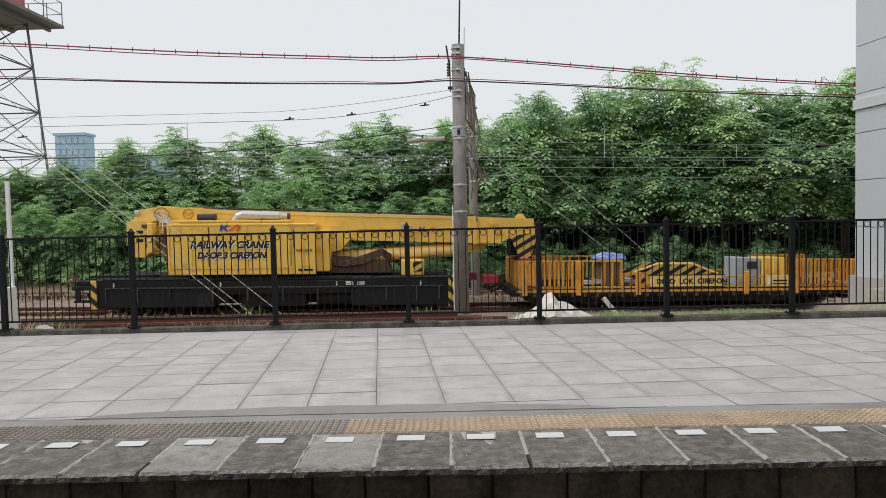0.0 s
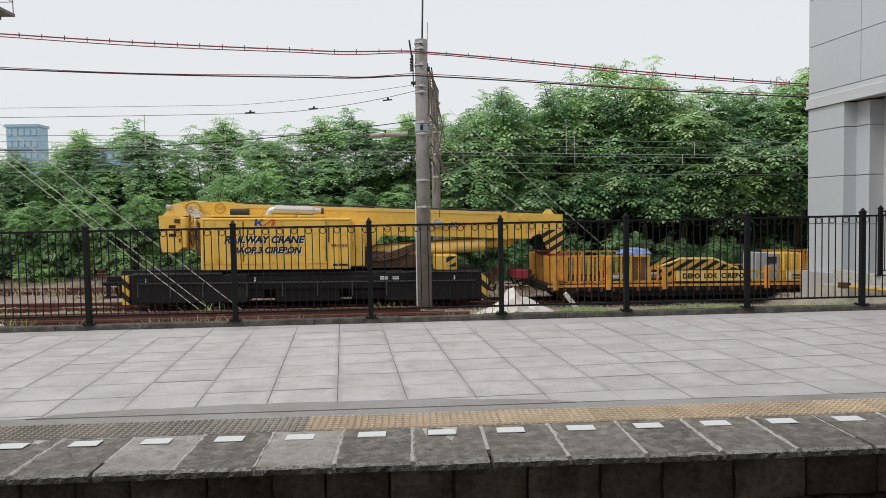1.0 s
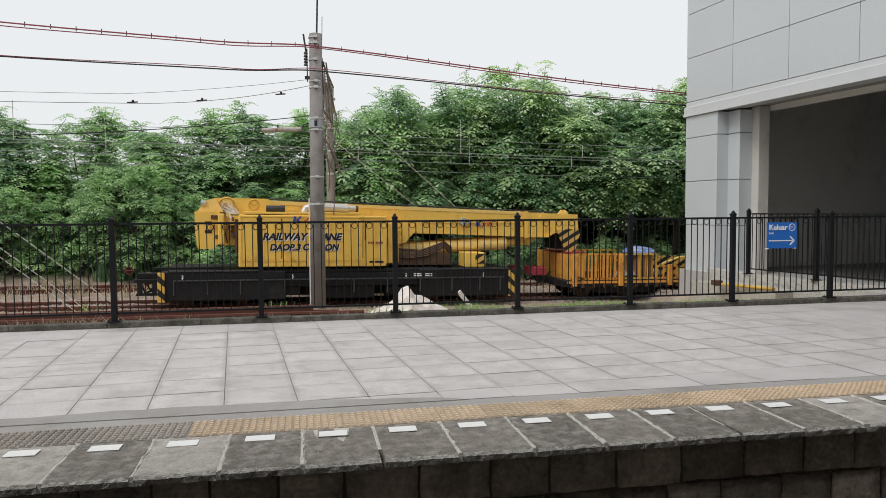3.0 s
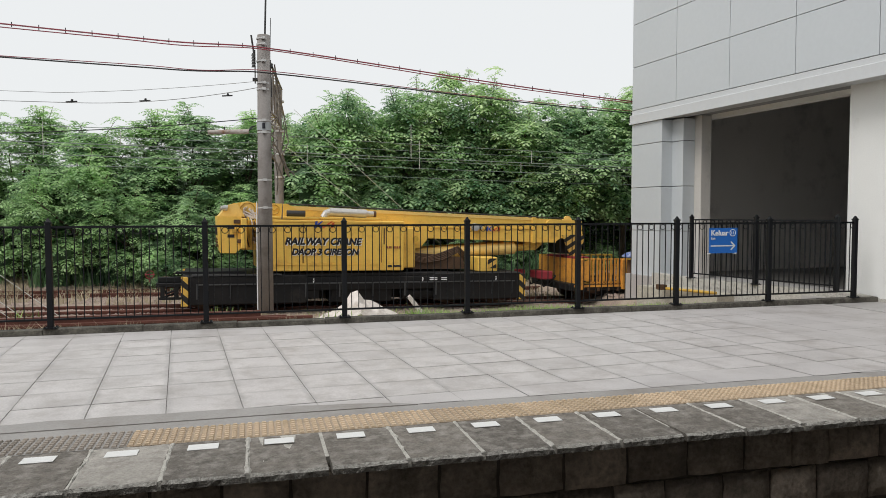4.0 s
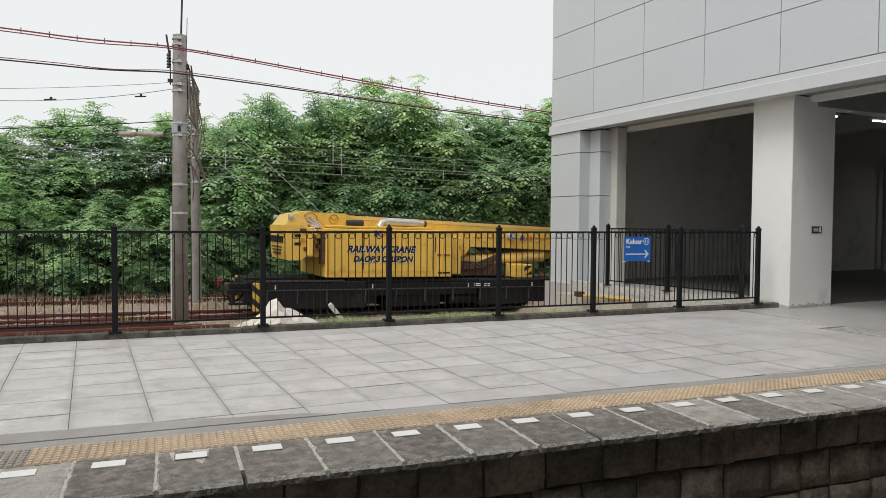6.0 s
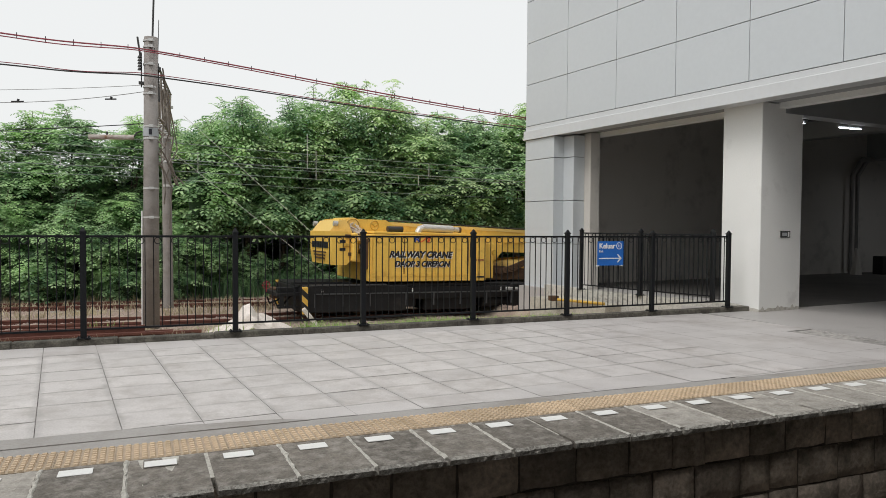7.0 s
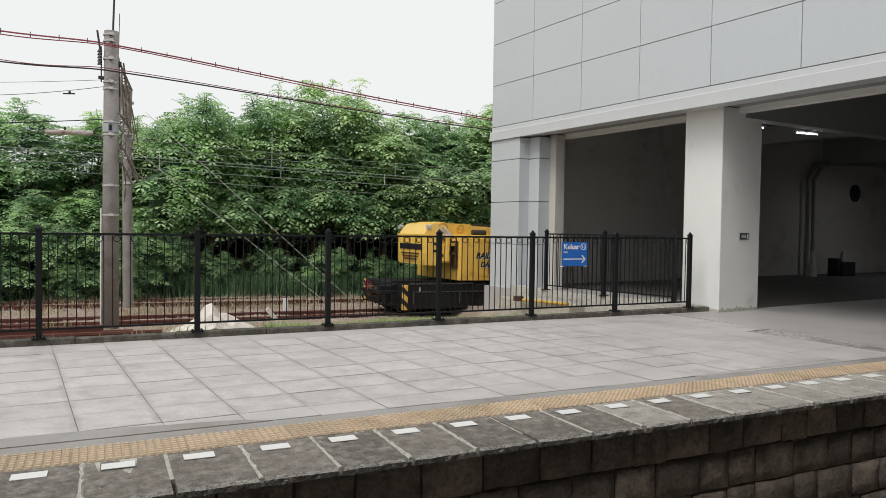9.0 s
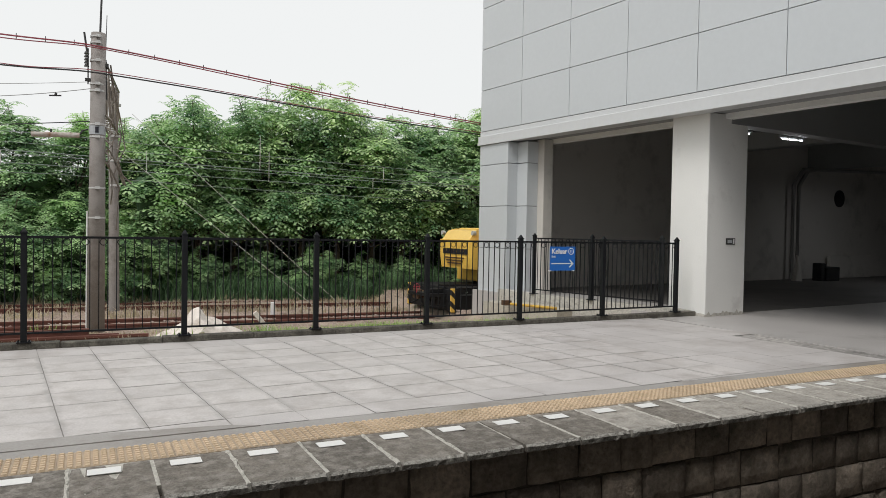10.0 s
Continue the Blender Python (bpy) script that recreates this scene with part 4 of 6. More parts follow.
for x in (1.1, 2.9, 4.4, 5.8, 7.4):
    z = 2.84 - (x - 0.12) * 0.029
    cuboid(bm, x - 0.07, x + 0.07, -0.62, -0.48, z, z + 0.07)
part("hoist_rope", bm, M_DARKSTEEL, boom)
bm = bm_new()
cuboid(bm, 7.40, 7.50, -0.68, 0.68, 1.88, 2.66)
cuboid(bm, 4.2, 7.4, -0.645, -0.62, 2.30, 2.33)
cuboid(bm, 7.5, 8.2, -0.66, -0.62, 1.90, 1.97)
for k in range(8):
    cuboid(bm, 3.6 + 0.48 * k, 3.72 + 0.48 * k, -0.64, -0.62, 2.16, 2.24, 0.008)
rod(bm, (7.95, -0.70, 2.48), (7.95, -0.6, 2.48), 0.09, n=14)
part("boom_collar", bm, M_YELLOW, boom)
part("lug", prism(bm_new(), [(8.6, 2.585), (8.95, 2.575), (8.84, 2.72), (8.72, 2.72)], -0.3, -0.24), M_YELLOWLT, boom)
bm = bm_new()
rod(bm, (5.52, -0.80, 2.34), (5.52, -0.62, 2.34), 0.11, n=16)
cuboid(bm, 5.5, 5.72, -0.82, -0.62, 2.28, 2.40, 0.02)
part("boom_lamp", bm, M_GREYBOX, boom, "grey lamp housing")
bm = bm_new()
prism(bm, [(8.40, 2.12), (9.10, 2.16), (9.14, 2.0), (9.0, 1.50), (8.72, 1.44)], -0.72, -0.64)
part("hook_block", bm, M_STRIPE2, boom, "striped hook block")
bm = bm_new()
cuboid(bm, 8.5, 8.98, -0.42, 0.42, 1.55, 2.12)
part("hook_block_side", bm, M_BLACK, boom)
# slewing part between house and boom cylinder
bm = bm_new()
prism(bm, [(3.18, 1.62), (3.18, 2.42), (3.7, 2.40), (4.1, 2.1), (3.8, 1.75)], -0.9, 0.9)
cuboid(bm, 3.1, 3.55, -1.2, 1.2, 1.2, 2.3, 0.02)
part("pivot_bracket", bm, M_YELLOW, cr, "yellow boom pivot bracket")
part("pivot_pin", rod(bm_new(), (3.55, -1.25, 2.0), (3.55, -1.18, 2.0), 0.08, n=12), M_OCHRE, cr)
bm = bm_new()
rod(bm, (3.4, -0.4, 1.50), (6.9, -0.4, 1.72), 0.185, n=20)
rod(bm, (3.4, 0.4, 1.50), (6.9, 0.4, 1.72), 0.185, n=20)
part("lift_cylinder", bm, M_YELLOWLT, cr, "yellow hydraulic lift cylinders")
bm = bm_new()
rod(bm, (6.8, -0.4, 1.715), (7.5, -0.4, 1.76), 0.11, n=12)
prism(bm, [(7.2, 1.66), (7.6, 1.66), (7.9, 1.93), (7.2, 1.95)], -0.5, 0.5)
part("cylinder_eye", bm, M_OCHRE, cr)
bm = bm_new()
prism(bm, [(3.2, 1.14), (5.15, 1.14), (5.05, 1.46), (4.2, 1.55), (3.2, 1.62)], -0.95, 0.95)
for k in range(5):
    tube(bm, [(3.3, -1.0, 1.58 - 0.04 * k), (3.9, -1.02, 1.45 - 0.03 * k), (4.4, -1.0, 1.6 - 0.05 * k), (4.9, -0.95, 1.78 - 0.04 * k), (5.15, -0.8, 1.6 - 0.05 * k)], 0.025, 6)
part("slewing_gear", bm, M_GREASE, cr, "greasy brown slewing gear with hoses")
bm = bm_new()
cuboid(bm, 5.42, 6.02, -1.25, -0.6, 1.08, 1.49, 0.02)
outr = part("tool_box", bm, M_YELLOW, cr, "yellow tool box")
part("warning_mark", cuboid(bm_new(), 5.72, 5.98, -1.265, -1.25, 1.18, 1.45), M_STRIPE2, outr, "striped plate")
bm = bm_new()
rod(bm, (1.0, 0, 1.06), (1.0, 0, 1.22), 1.0, n=32)
part("slew_ring", bm, M_BLACK, cr)

# ---- the match wagon ----
WAGON = empty("flat_wagon", pose(0, 0, 0), "black flat wagon with orange railings coupled behind the crane", "wagon")
wg = WAGON
bm = bm_new()
cuboid(bm, 8.35, 18.3, -1.3, 1.3, 0.36, 0.56, 0.02)
prism(bm, [(8.4, 0.42), (9.6, 0.16), (16, 0.16), (17.2, 0.42)], -1.05, -0.85)
prism(bm, [(8.4, 0.42), (9.6, 0.16), (16, 0.16), (17.2, 0.42)], 0.85, 1.05)
deck = part("deck", bm, M_BLACK, wg, "black flat deck")
for k in range(28):
    x = 8.6 + 0.345 * k
    part("stake_pocket", cuboid(bm_new(), x, x + 0.07, -1.34, -1.29, 0.34, 0.44), M_GREASE, deck)
bogie(deck, 10.0), bogie(deck, 16.5)
buffer_gear(deck, 8.35, -1), buffer_gear(deck, 18.3, 1)
bm = bm_new()
cuboid(bm, 7.7, 8.1, -0.7, 0.1, 0.66, 0.90, 0.02)
cuboid(bm, 7.35, 7.6, 0.2, 0.5, 0.7, 0.9, 0.02)
part("red_box", bm, M_REDPAINT, deck, "red coupler cover")
bm = bm_new()
cuboid(bm, 8.5, 18.2, -1.32, -1.26, 0.46, 0.53)
part("sole_bar", bm, M_ORANGE, deck, "orange sole bar")


def railing(x0, x1, height, gap, material, width=0.035, y=-1.27, label=""):
    root = part("railing", cuboid(bm_new(), x0, x1, y - 0.025, y + 0.025, 0.5 + height - 0.05, 0.5 + height), material, wg, label)
    bm = bm_new()
    cuboid(bm, x0, x1, y - 0.02, y + 0.02, 0.57, 0.62)
    part("lower_rail", bm, material, root)
    n = max(2, int((x1 - x0) / gap))
    me = to_mesh("slat", cuboid(bm_new(), -width, width, -0.02, 0.02, 0.0, height - 0.1), material)
    for k in range(n + 1):
        ob = new("slat", me)
        ob.parent = root
        ob.matrix_basis = pose(x0 + width + (x1 - x0 - 2 * width) * k / n, y, 0.55)
    return root


for yy in (-1.27, 1.27):
    railing(8.62, 9.0, 0.83, 0.13, M_OCHRE, 0.03, yy, "ochre side railing")
    railing(9.0, 10.3, 0.83, 0.125, M_ORANGE, 0.032, yy, "orange slatted side railing")
    railing(10.3, 11.4, 0.83, 0.22, M_OCHRE, 0.018, yy, "open ochre side railing")
    railing(11.4, 12.1, 0.48, 0.20, M_ORANGE, 0.02, yy, "low orange railing")
    railing(12.1, 16.15, 0.38, 0.24, M_OCHRE, 0.020, yy, "low ochre railing")
    railing(16.22, 18.03, 0.83, 0.115, M_ORANGE, 0.030, yy, "orange slatted side railing")
for x in (8.72, 10.2, 11.83, 14.85, 16.3, 17.9):
    bm = bm_new()
    cuboid(bm, x - 0.07, x + 0.07, -1.36, -1.27, 0.38, 0.52 + (0.48 if 11 < x < 15 else 0.78), 0.01)
    part("stanchion", bm, M_ORANGE, wg, "orange stanchion")
bm = bm_new()
cuboid(bm, 8.60, 8.64, -1.25, 1.25, 0.55, 1.3)
cuboid(bm, 8.70, 8.98, -1.33, -1.28, 0.65, 1.25)
part("end_board", bm, M_ORANGE, wg)
part("red_cover", cuboid(bm_new(), 8.7, 9.15, -1.1, 0.9, 1.27, 1.36), M_REDPAINT, wg)
nb = part("name_board", cuboid(bm_new(), 12.15, 14.2, -1.345, -1.315, 0.60, 0.90, 0.004), M_YELLOWLT, wg, "yellow name board")
part("board_edge", cuboid(cuboid(bm_new(), 12.12, 14.23, -1.35, -1.31, 0.90, 0.925), 12.12, 14.23, -1.35, -1.31, 0.575, 0.60), M_TEXT, nb)
words("lettering", "DEPO  LOK  CIREBON", 0.19, pose(12.33, -1.348, 0.68, 90), M_TEXT, nb, "black lettering", space=1.06, bold=0.008)
bm = bm_new()
cuboid(bm, 15.42, 16.05, -1.345, -1.32, 0.58, 0.88, 0.004)
nb2 = part("notice_board", bm, M_YELLOWLT, wg, "yellow notice board")
part("notice_line", cuboid(cuboid(bm_new(), 15.6, 16.0, -1.352, -1.343, 0.72, 0.76), 15.6, 16.0, -1.352, -1.343, 0.64, 0.67), M_TEXT, nb2)
part("notice_mark", cuboid(bm_new(), 15.46, 15.55, -1.352, -1.343, 0.63, 0.83), M_TEXTWHITE, nb2)

# load on the wagon
LOAD = []


def load(ob):
    LOAD.append(ob)
    return ob


bm = bm_new()
cuboid(bm, 11.0, 11.5, -0.9, -0.1, 0.56, 1.30, 0.02)
ob = load(thing("wooden_crate", bm, M_CRATE, "brown crate standing on the flat wagon", "crate"))
bm = bm_new()
for x in (11.0, 11.22, 11.44):
    cuboid(bm, x, x + 0.05, -0.93, -0.90, 0.56, 1.30)
part("batten", bm, M_ORANGE, ob)
bm = bm_new()
bmesh.ops.create_icosphere(bm, subdivisions=3, radius=1, matrix=Matrix.Translation((11.25, -0.5, 1.31)) @ Matrix.Diagonal((0.50, 0.55, 0.19, 1)))
for v in bm.verts:
    v.co.z = max(1.302, v.co.z + 0.05 * noise.noise(v.co * 5))
load(thing("tarpaulin", bm, M_SHEET, "crumpled blue and white tarpaulin on the crate", "tarpaulin", smooth=True))
bm = bm_new()
arch = [(11.95, 0.90), (12.65, 1.14), (13.65, 1.14), (14.15, 0.94)]
prism(bm, [(11.9, 0.56), *arch, (14.35, 0.88), (14.35, 0.56)], -0.6, -0.5)
hump = load(thing("hook_cradle", bm, M_STRIPE2, "striped arched cradle on the flat wagon", "cradle"))
bm = bm_new()
tube(bm, [(x, -0.55, z + 0.03) for x, z in arch] + [(14.4, -0.55, 0.88)], 0.035, 8)
part("arch_rail", bm, M_YELLOWLT, hump)
bm = bm_new()
prism(bm, [(11.9, 0.56), *arch, (14.35, 0.88), (14.35, 0.56)], 0.5, 0.6)
part("back_plate", bm, M_STRIPE2, hump)
bm = bm_new()
cuboid(bm, 14.74, 15.12, -0.9, -0.2, 0.56, 1.35, 0.015)
cuboid(bm, 15.125, 15.47, -0.9, -0.2, 0.56, 1.33, 0.015)
ob = load(thing("grey_cabinet", bm, M_GREYBOX, "grey steel cabinet with a window on the flat wagon", "cabinet"))
part("window", cuboid(bm_new(), 15.08, 15.38, -0.912, -0.9, 1.04, 1.24), M_DARKSTEEL, ob)
bm = bm_new()
cuboid(bm, 15.5, 16.18, -0.95, -0.1, 0.56, 1.34, 0.015)
for x in (15.56, 15.82, 16.08):
    cuboid(bm, x, x + 0.05, -0.98, -0.95, 0.58, 1.34)
load(thing("yellow_box", bm, M_YELLOW, "yellow ribbed box on the flat wagon", "box"))
bm = bm_new()
for k in range(9):
    rod(bm, (10.2 + 0.1 * k, -0.9 + 0.12 * k, 0.64 + 0.03 * (k % 3)), (12.4 + 0.05 * k, -0.5 - 0.02 * k, 0.66 + 0.05 * (k % 4)), 0.03, n=6)
load(thing("pipe_bundle", bm, M_SILVER, "loose grey pipes lying on the flat wagon", "pipes"))


def settle(root, lift):
    """Bring a body down onto its springs; wheels stay on the rails."""
    for o in (root, *root.children_recursive):
        if o.type != "MESH" or o.name.startswith(("bogie", "wheelset")):
            continue
        if o.matrix_basis == Matrix():
            o.data.transform(Matrix.Translation((0, 0, lift)))
        else:
            o.location.z += lift


settle(CRANE0, -0.12)

# ---- masts and overhead line ----
mast = empty("mast", pose(1.0, 16.0, -0.72), "round concrete overhead-line mast with steel clamps", "mast", "masts")
bm = bm_new()
rod(bm, (0.0, 0, 0), (0.03, 0, 6.75), 0.185, 0.15, n=28)
shaft = part("shaft", bm, M_POLE, mast, "stained spun-concrete shaft", smooth=True)
for z in (2.6, 3.27, 4.42, 4.70, 5.45, 5.60, 6.12, 6.52, 6.66):
    bm = bm_new()
    r = 0.193 - 0.0053 * z
    rod(bm, (0.015, 0, z - 0.018), (0.015, 0, z + 0.018), r, n=24)
    cuboid(bm, -0.03, 0.07, -r - 0.05, -r + 0.02, z - 0.03, z + 0.03)
    part("clamp", bm, M_CLAMP, mast)
bm = bm_new()
rod(bm, (0.015, 0, 4.47), (0.015, 0, 4.66), 0.175, n=24)
plate = part("number_plate", bm, M_GREYBOX, mast, "small grey plate")
part("figure_bar", cuboid(bm_new(), -0.03, 0.04, -0.186, -0.172, 4.50, 4.63), M_TEXT, plate)
bm = bm_new()
rod(bm, (-0.195, -0.02, 0.0), (-0.185, -0.02, 2.75), 0.016, n=8)
part("conduit", bm, M_TEXTWHITE, mast, "white plastic conduit")
bm = bm_new()
rod(bm, (0.06, 0, 6.7), (0.10, 0, 7.9), 0.022, n=8)
rod(bm, (0.16, 0.1, 5.6), (0.2, 0.1, 7.2), 0.008, n=6)
rod(bm, (-0.2, 0.0, 6.3), (-0.26, 0.0, 6.74), 0.022, n=8)
rod(bm, (-0.18, 0.05, 5.6), (-0.18, 0.05, 6.4), 0.014, n=8)
for k in range(5):
    rod(bm, (-0.21, -0.02, 5.98 + 0.07 * k), (-0.215, -0.02, 6.03 + 0.07 * k), 0.055, 0.03, n=12)
rod(bm, (0.2, 0.12, 5.3), (0.18, 0.12, 6.2), 0.018, n=6)
cuboid(bm, 0.13, 0.24, -0.05, 0.15, 6.0, 6.08)
cuboid(bm, -0.24, -0.12, -0.05, 0.05, 5.66, 5.72)
part("rod", bm, M_DARKSTEEL, mast, "dark rods at the mast head")
mast2 = empty("mast", pose(1.46, 20.6, -0.75), "slender concrete mast behind the track", "mast", "masts")
bm = bm_new()
rod(bm, (0, 0, 0), (-0.05, 0, 6.35), 0.145, 0.12, n=20)
part("shaft", bm, M_POLE, mast2, "grey concrete shaft")
for z in (3.6, 4.3, 5.0, 5.9):
    part("clamp", rod(bm_new(), (0, 0, z - 0.03), (0, 0, z + 0.03), 0.155, n=16), M_CLAMP, mast2)
# lattice girder that joins both masts
girder = empty("lattice_girder", pose(0, 0, 0), "steel lattice girder between the two masts", "girder")
A, B = Vector((1.02, 16.2, 0)), Vector((1.42, 20.5, 0))
for z in (5.5, 4.3):
    for dx in (-0.13, 0.13):
        part("chord", rod(bm_new(), A + Vector((dx, 0, z)), B + Vector((dx, 0, z)), 0.028, n=4), M_LATTICE, girder)
for k in range(8):
    p, q = A.lerp(B, k / 8), A.lerp(B, (k + 1) / 8)
    for dx in (-0.13, 0.13):
        bm = bm_new()
        a, b = (4.3, 5.5) if k % 2 else (5.5, 4.3)
        rod(bm, p + Vector((dx, 0, a)), q + Vector((dx, 0, b)), 0.018, n=4)
        part("lacing_bar", bm, M_LATTICE, girder)
    for z in (5.5, 4.3):
        part("cross_bar", rod(bm_new(), p + Vector((-0.13, 0, z)), q + Vector((0.13, 0, z)), 0.02, n=4), M_CLAMP, girder)
def earth_cable(pts, r):
    thing("earth_cable", tube(bm_new(), pts, r, 6), M_LATTICE, "slack weathered earth cable beside the mast", "cable", "earth cables")


earth_cable([(1.28 + 0.05 * math.sin(k), 16.3 + 0.1 * (k % 2), 4.9 - 0.3 * k) for k in range(10)], 0.018)
earth_cable([(1.36 + 0.06 * math.cos(2.1 * k), 16.45, 4.75 - 0.28 * k) for k in range(9)], 0.016)
earth_cable([(1.2, 16.2, 3.5), (1.3, 16.4, 3.4), (1.55, 16.5, 2.9), (1.75, 16.5, 2.7)], 0.02)
earth_cable([(1.15, 16.08, 3.2), (1.3, 16.4, 3.0), (1.48, 16.5, 2.6), (1.42, 16.5, 1.6)], 0.02)
for k in range(2):
    x, y = 1.30 + 0.07 * k, 16.6 + 0.7 * k
    earth_cable([(1.28, 16.25, 5.4 - 0.2 * k), (x + 0.15, y, 4.3), (x + 0.22 + 0.04 * k, y, 3.8 - 0.2 * k), (x + 0.1, y, 3.2 + 0.1 * k), (x + 0.28, y + 0.2, 2.7)], 0.02)
for k in range(4):
    z = 4.2 - 0.28 * k
    earth_cable([(1.18, 15.95, z), (1.32, 15.88, z - 0.12), (1.2, 15.95, z - 0.25)], 0.024)
# cantilever tube
M_RUSTTUBE = mat("rust_stained_tube", (0.50, 0.48, 0.45), 0.6, 0, 0.2, 4, 40, 0.1, (0.22, 0.11, 0.06), 0.8, 5)
bm = bm_new()
rod(bm, (-0.28, 15.85, 3.66), (0.66, 15.85, 3.70), 0.055, n=12)
arm = thing("cantilever", bm, M_RUSTTUBE, "rust-stained tubular cantilever beside the mast", "cantilever")
bm = bm_new()
tube(bm, [(0.64, 15.85, 3.70), (0.72, 15.9, 3.82), (0.82, 16, 3.86)], 0.018, 6)
rod(bm, (0.1, 15.85, 3.7), (0.1, 15.85, 3.8), 0.02)
part("stay", bm, M_DARKSTEEL, arm)


def wire(name, pts, r, material, label, steps=14, sag=0.0, group="overhead wires", even=False):
    """A wire through the points, with a sag between each two, or as one even curve along x."""
    bm = bm_new()
    line = []
    if even:
        p = [Vector(q) for q in pts]
        g = [(p[min(i + 1, len(p) - 1)] - p[max(i - 1, 0)]) / (p[min(i + 1, len(p) - 1)].x - p[max(i - 1, 0)].x) for i in range(len(p))]
        for i in range(len(p) - 1):
            w = p[i + 1].x - p[i].x
            for k in range(steps):
                t = k / steps
                line.append(p[i] * (2 * t ** 3 - 3 * t * t + 1) + g[i] * (w * (t ** 3 - 2 * t * t + t)) + p[i + 1] * (3 * t * t - 2 * t ** 3) + g[i + 1] * (w * (t ** 3 - t * t)) - Vector((0, 0, sag * (16 * t * t * (1 - t) ** 2))))
        pts = pts[-1:]
    for (a, b) in zip(pts, pts[1:]):
        a, b = Vector(a), Vector(b)
        for k in range(steps):
            t = k / steps
            line.append(a.lerp(b, t) - Vector((0, 0, sag * 4 * t * (1 - t))))
    line.append(Vector(pts[-1]))
    tube(bm, line, r, 5)
    return thing(name, bm, material, label, "cable", group), line


w1, l1 = wire("red_cable", [(-28, 15.9, 7.27), (-10.8, 16.0, 6.41), (-2.0, 15.85, 5.79), (0.95, 15.75, 5.69), (11.77, 17.4, 5.02), (25.8, 19.5, 4.6)], 0.018, M_WIRERED, "dark red feeder cable with spacers", sag=0.03, even=True)
w2, l2 = wire("red_cable", [(-28, 15.9, 7.22), (-10.8, 16.0, 6.35), (-2.0, 15.85, 5.73), (0.95, 15.75, 5.65), (11.77, 17.4, 4.97), (25.8, 19.5, 4.54)], 0.013, M_WIRERED, "dark red feeder cable under its twin", sag=0.05, even=True)
bm = bm_new()
for a, b in zip(l1, l1[1:]):
    for k in range(math.ceil(a.x / 0.55), math.ceil(b.x / 0.55)):
        p = a.lerp(b, (0.55 * k - a.x) / (b.x - a.x))
        cuboid(bm, p.x - 0.008, p.x + 0.008, p.y - 0.008, p.y + 0.008, p.z - 0.055, p.z + 0.06)
tagged(part("spacer", bm, M_WIREBLACK, w1), kind="stuff")
wire("black_cable", [(-28, 15.9, 6.10), (-10.8, 16.0, 5.52), (-1.5, 15.85, 5.11), (0.95, 15.75, 5.10), (11.77, 17.4, 4.67), (25.8, 19.5, 4.28)], 0.017, M_WIREBLACK, "thick black cable past the mast", sag=0.03, even=True)
wire("black_cable", [(-28, 15.9, 6.15), (-10.8, 16.0, 5.57), (-1.5, 15.85, 5.16), (0.95, 15.75, 5.15), (11.77, 17.4, 4.74), (25.8, 19.5, 4.35)], 0.010, M_WIRERED, "thin reddish cable past the mast", sag=0.06, even=True)
for y, zs in ((18.3, (3.48, 3.40, 3.95)), (22.2, (3.45, 4.05, 3.2))):
    for i, z in enumerate(zs):
        wire("contact_wire", [(-40, y - 3.6, z + 0.7), (-20, y - 1.8, z + 0.35), (0, y, z), (20, y + 1.8, z - 0.35), (40, y + 3.6, z - 0.7)], 0.008 if i else 0.011, M_COPPER, "thin weathered overhead line wire", sag=0.03 if i < 2 else 0.12, steps=8)
    bm = bm_new()
    for k in range(14):
        x = -26 + 3.9 * k + (1.1 if y > 20 else 0)
        rod(bm, (x, y + 0.09 * x, zs[0] - 0.0175 * x - 0.05), (x, y + 0.09 * x, zs[0] - 0.0175 * x + 0.35 + 0.3 * (k % 3)), 0.010, n=5)
    thing("dropper", bm, M_PALEROD, "thin vertical droppers of the overhead line", "dropper", kind="stuff")
wire("section_wire", [(-28, 19.5, 5.2), (-4.0, 17.9, 4.78), (0.9, 16.1, 4.95)], 0.006, M_WIREGREY, "thin faint wire above the insulators", sag=0.05)
wire("stay_wire", [(-28, 21, 4.4), (-12, 20, 3.85), (1.3, 19.5, 4.55)], 0.013, M_WIREBLACK, "slack black wire running up to the mast", sag=0.25)
w3, l3 = wire("section_wire", [(-28, 18.5, 4.95), (-3.5, 17.6, 4.50), (0.9, 16.1, 4.80)], 0.008, M_WIREGREY, "thin wire with small insulators", sag=0.12)
for i, (x, z) in enumerate(((-3.6, 4.50), (-1.9, 4.58), (-11.0, 4.2), (0.1, 4.78))):
    bm = bm_new()
    rod(bm, (x - 0.13, 17.5, z), (x + 0.13, 17.5, z + 0.02), 0.018, n=8)
    rod(bm, (x, 17.5, z), (x + 0.02, 17.5, z + 0.07), 0.028, n=8)
    part("insulator", bm, M_WIREBLACK, w3)
# guy wires
wire("guy_wire", [(1.5, 20.4, 3.9), (7.15, 19.6, -0.75)], 0.008, M_PALEROD, "taut steel guy wire down from the mast", steps=2)
wire("guy_wire", [(1.9, 20.4, 4.9), (8.0, 19.6, -0.75)], 0.0075, M_PALEROD, "taut steel guy wire down from the mast", steps=2)
for dx, dz in ((0, 0), (0.25, 0), (0.95, 0.0)):
    wire("guy_wire", [(-17.5 + dx, 15.2, 10.3 + dz), (-4.0 + dx, 14.6, -0.62)], 0.008, M_PALEROD, "taut steel guy wire anchored near the fence", steps=2)

# ---- water tower far left ----
tower = empty("water_tower", pose(-18.9, 26.5, -0.8), "old lattice water tower with a faded red tank and a catwalk", "tower")
H = 11.05
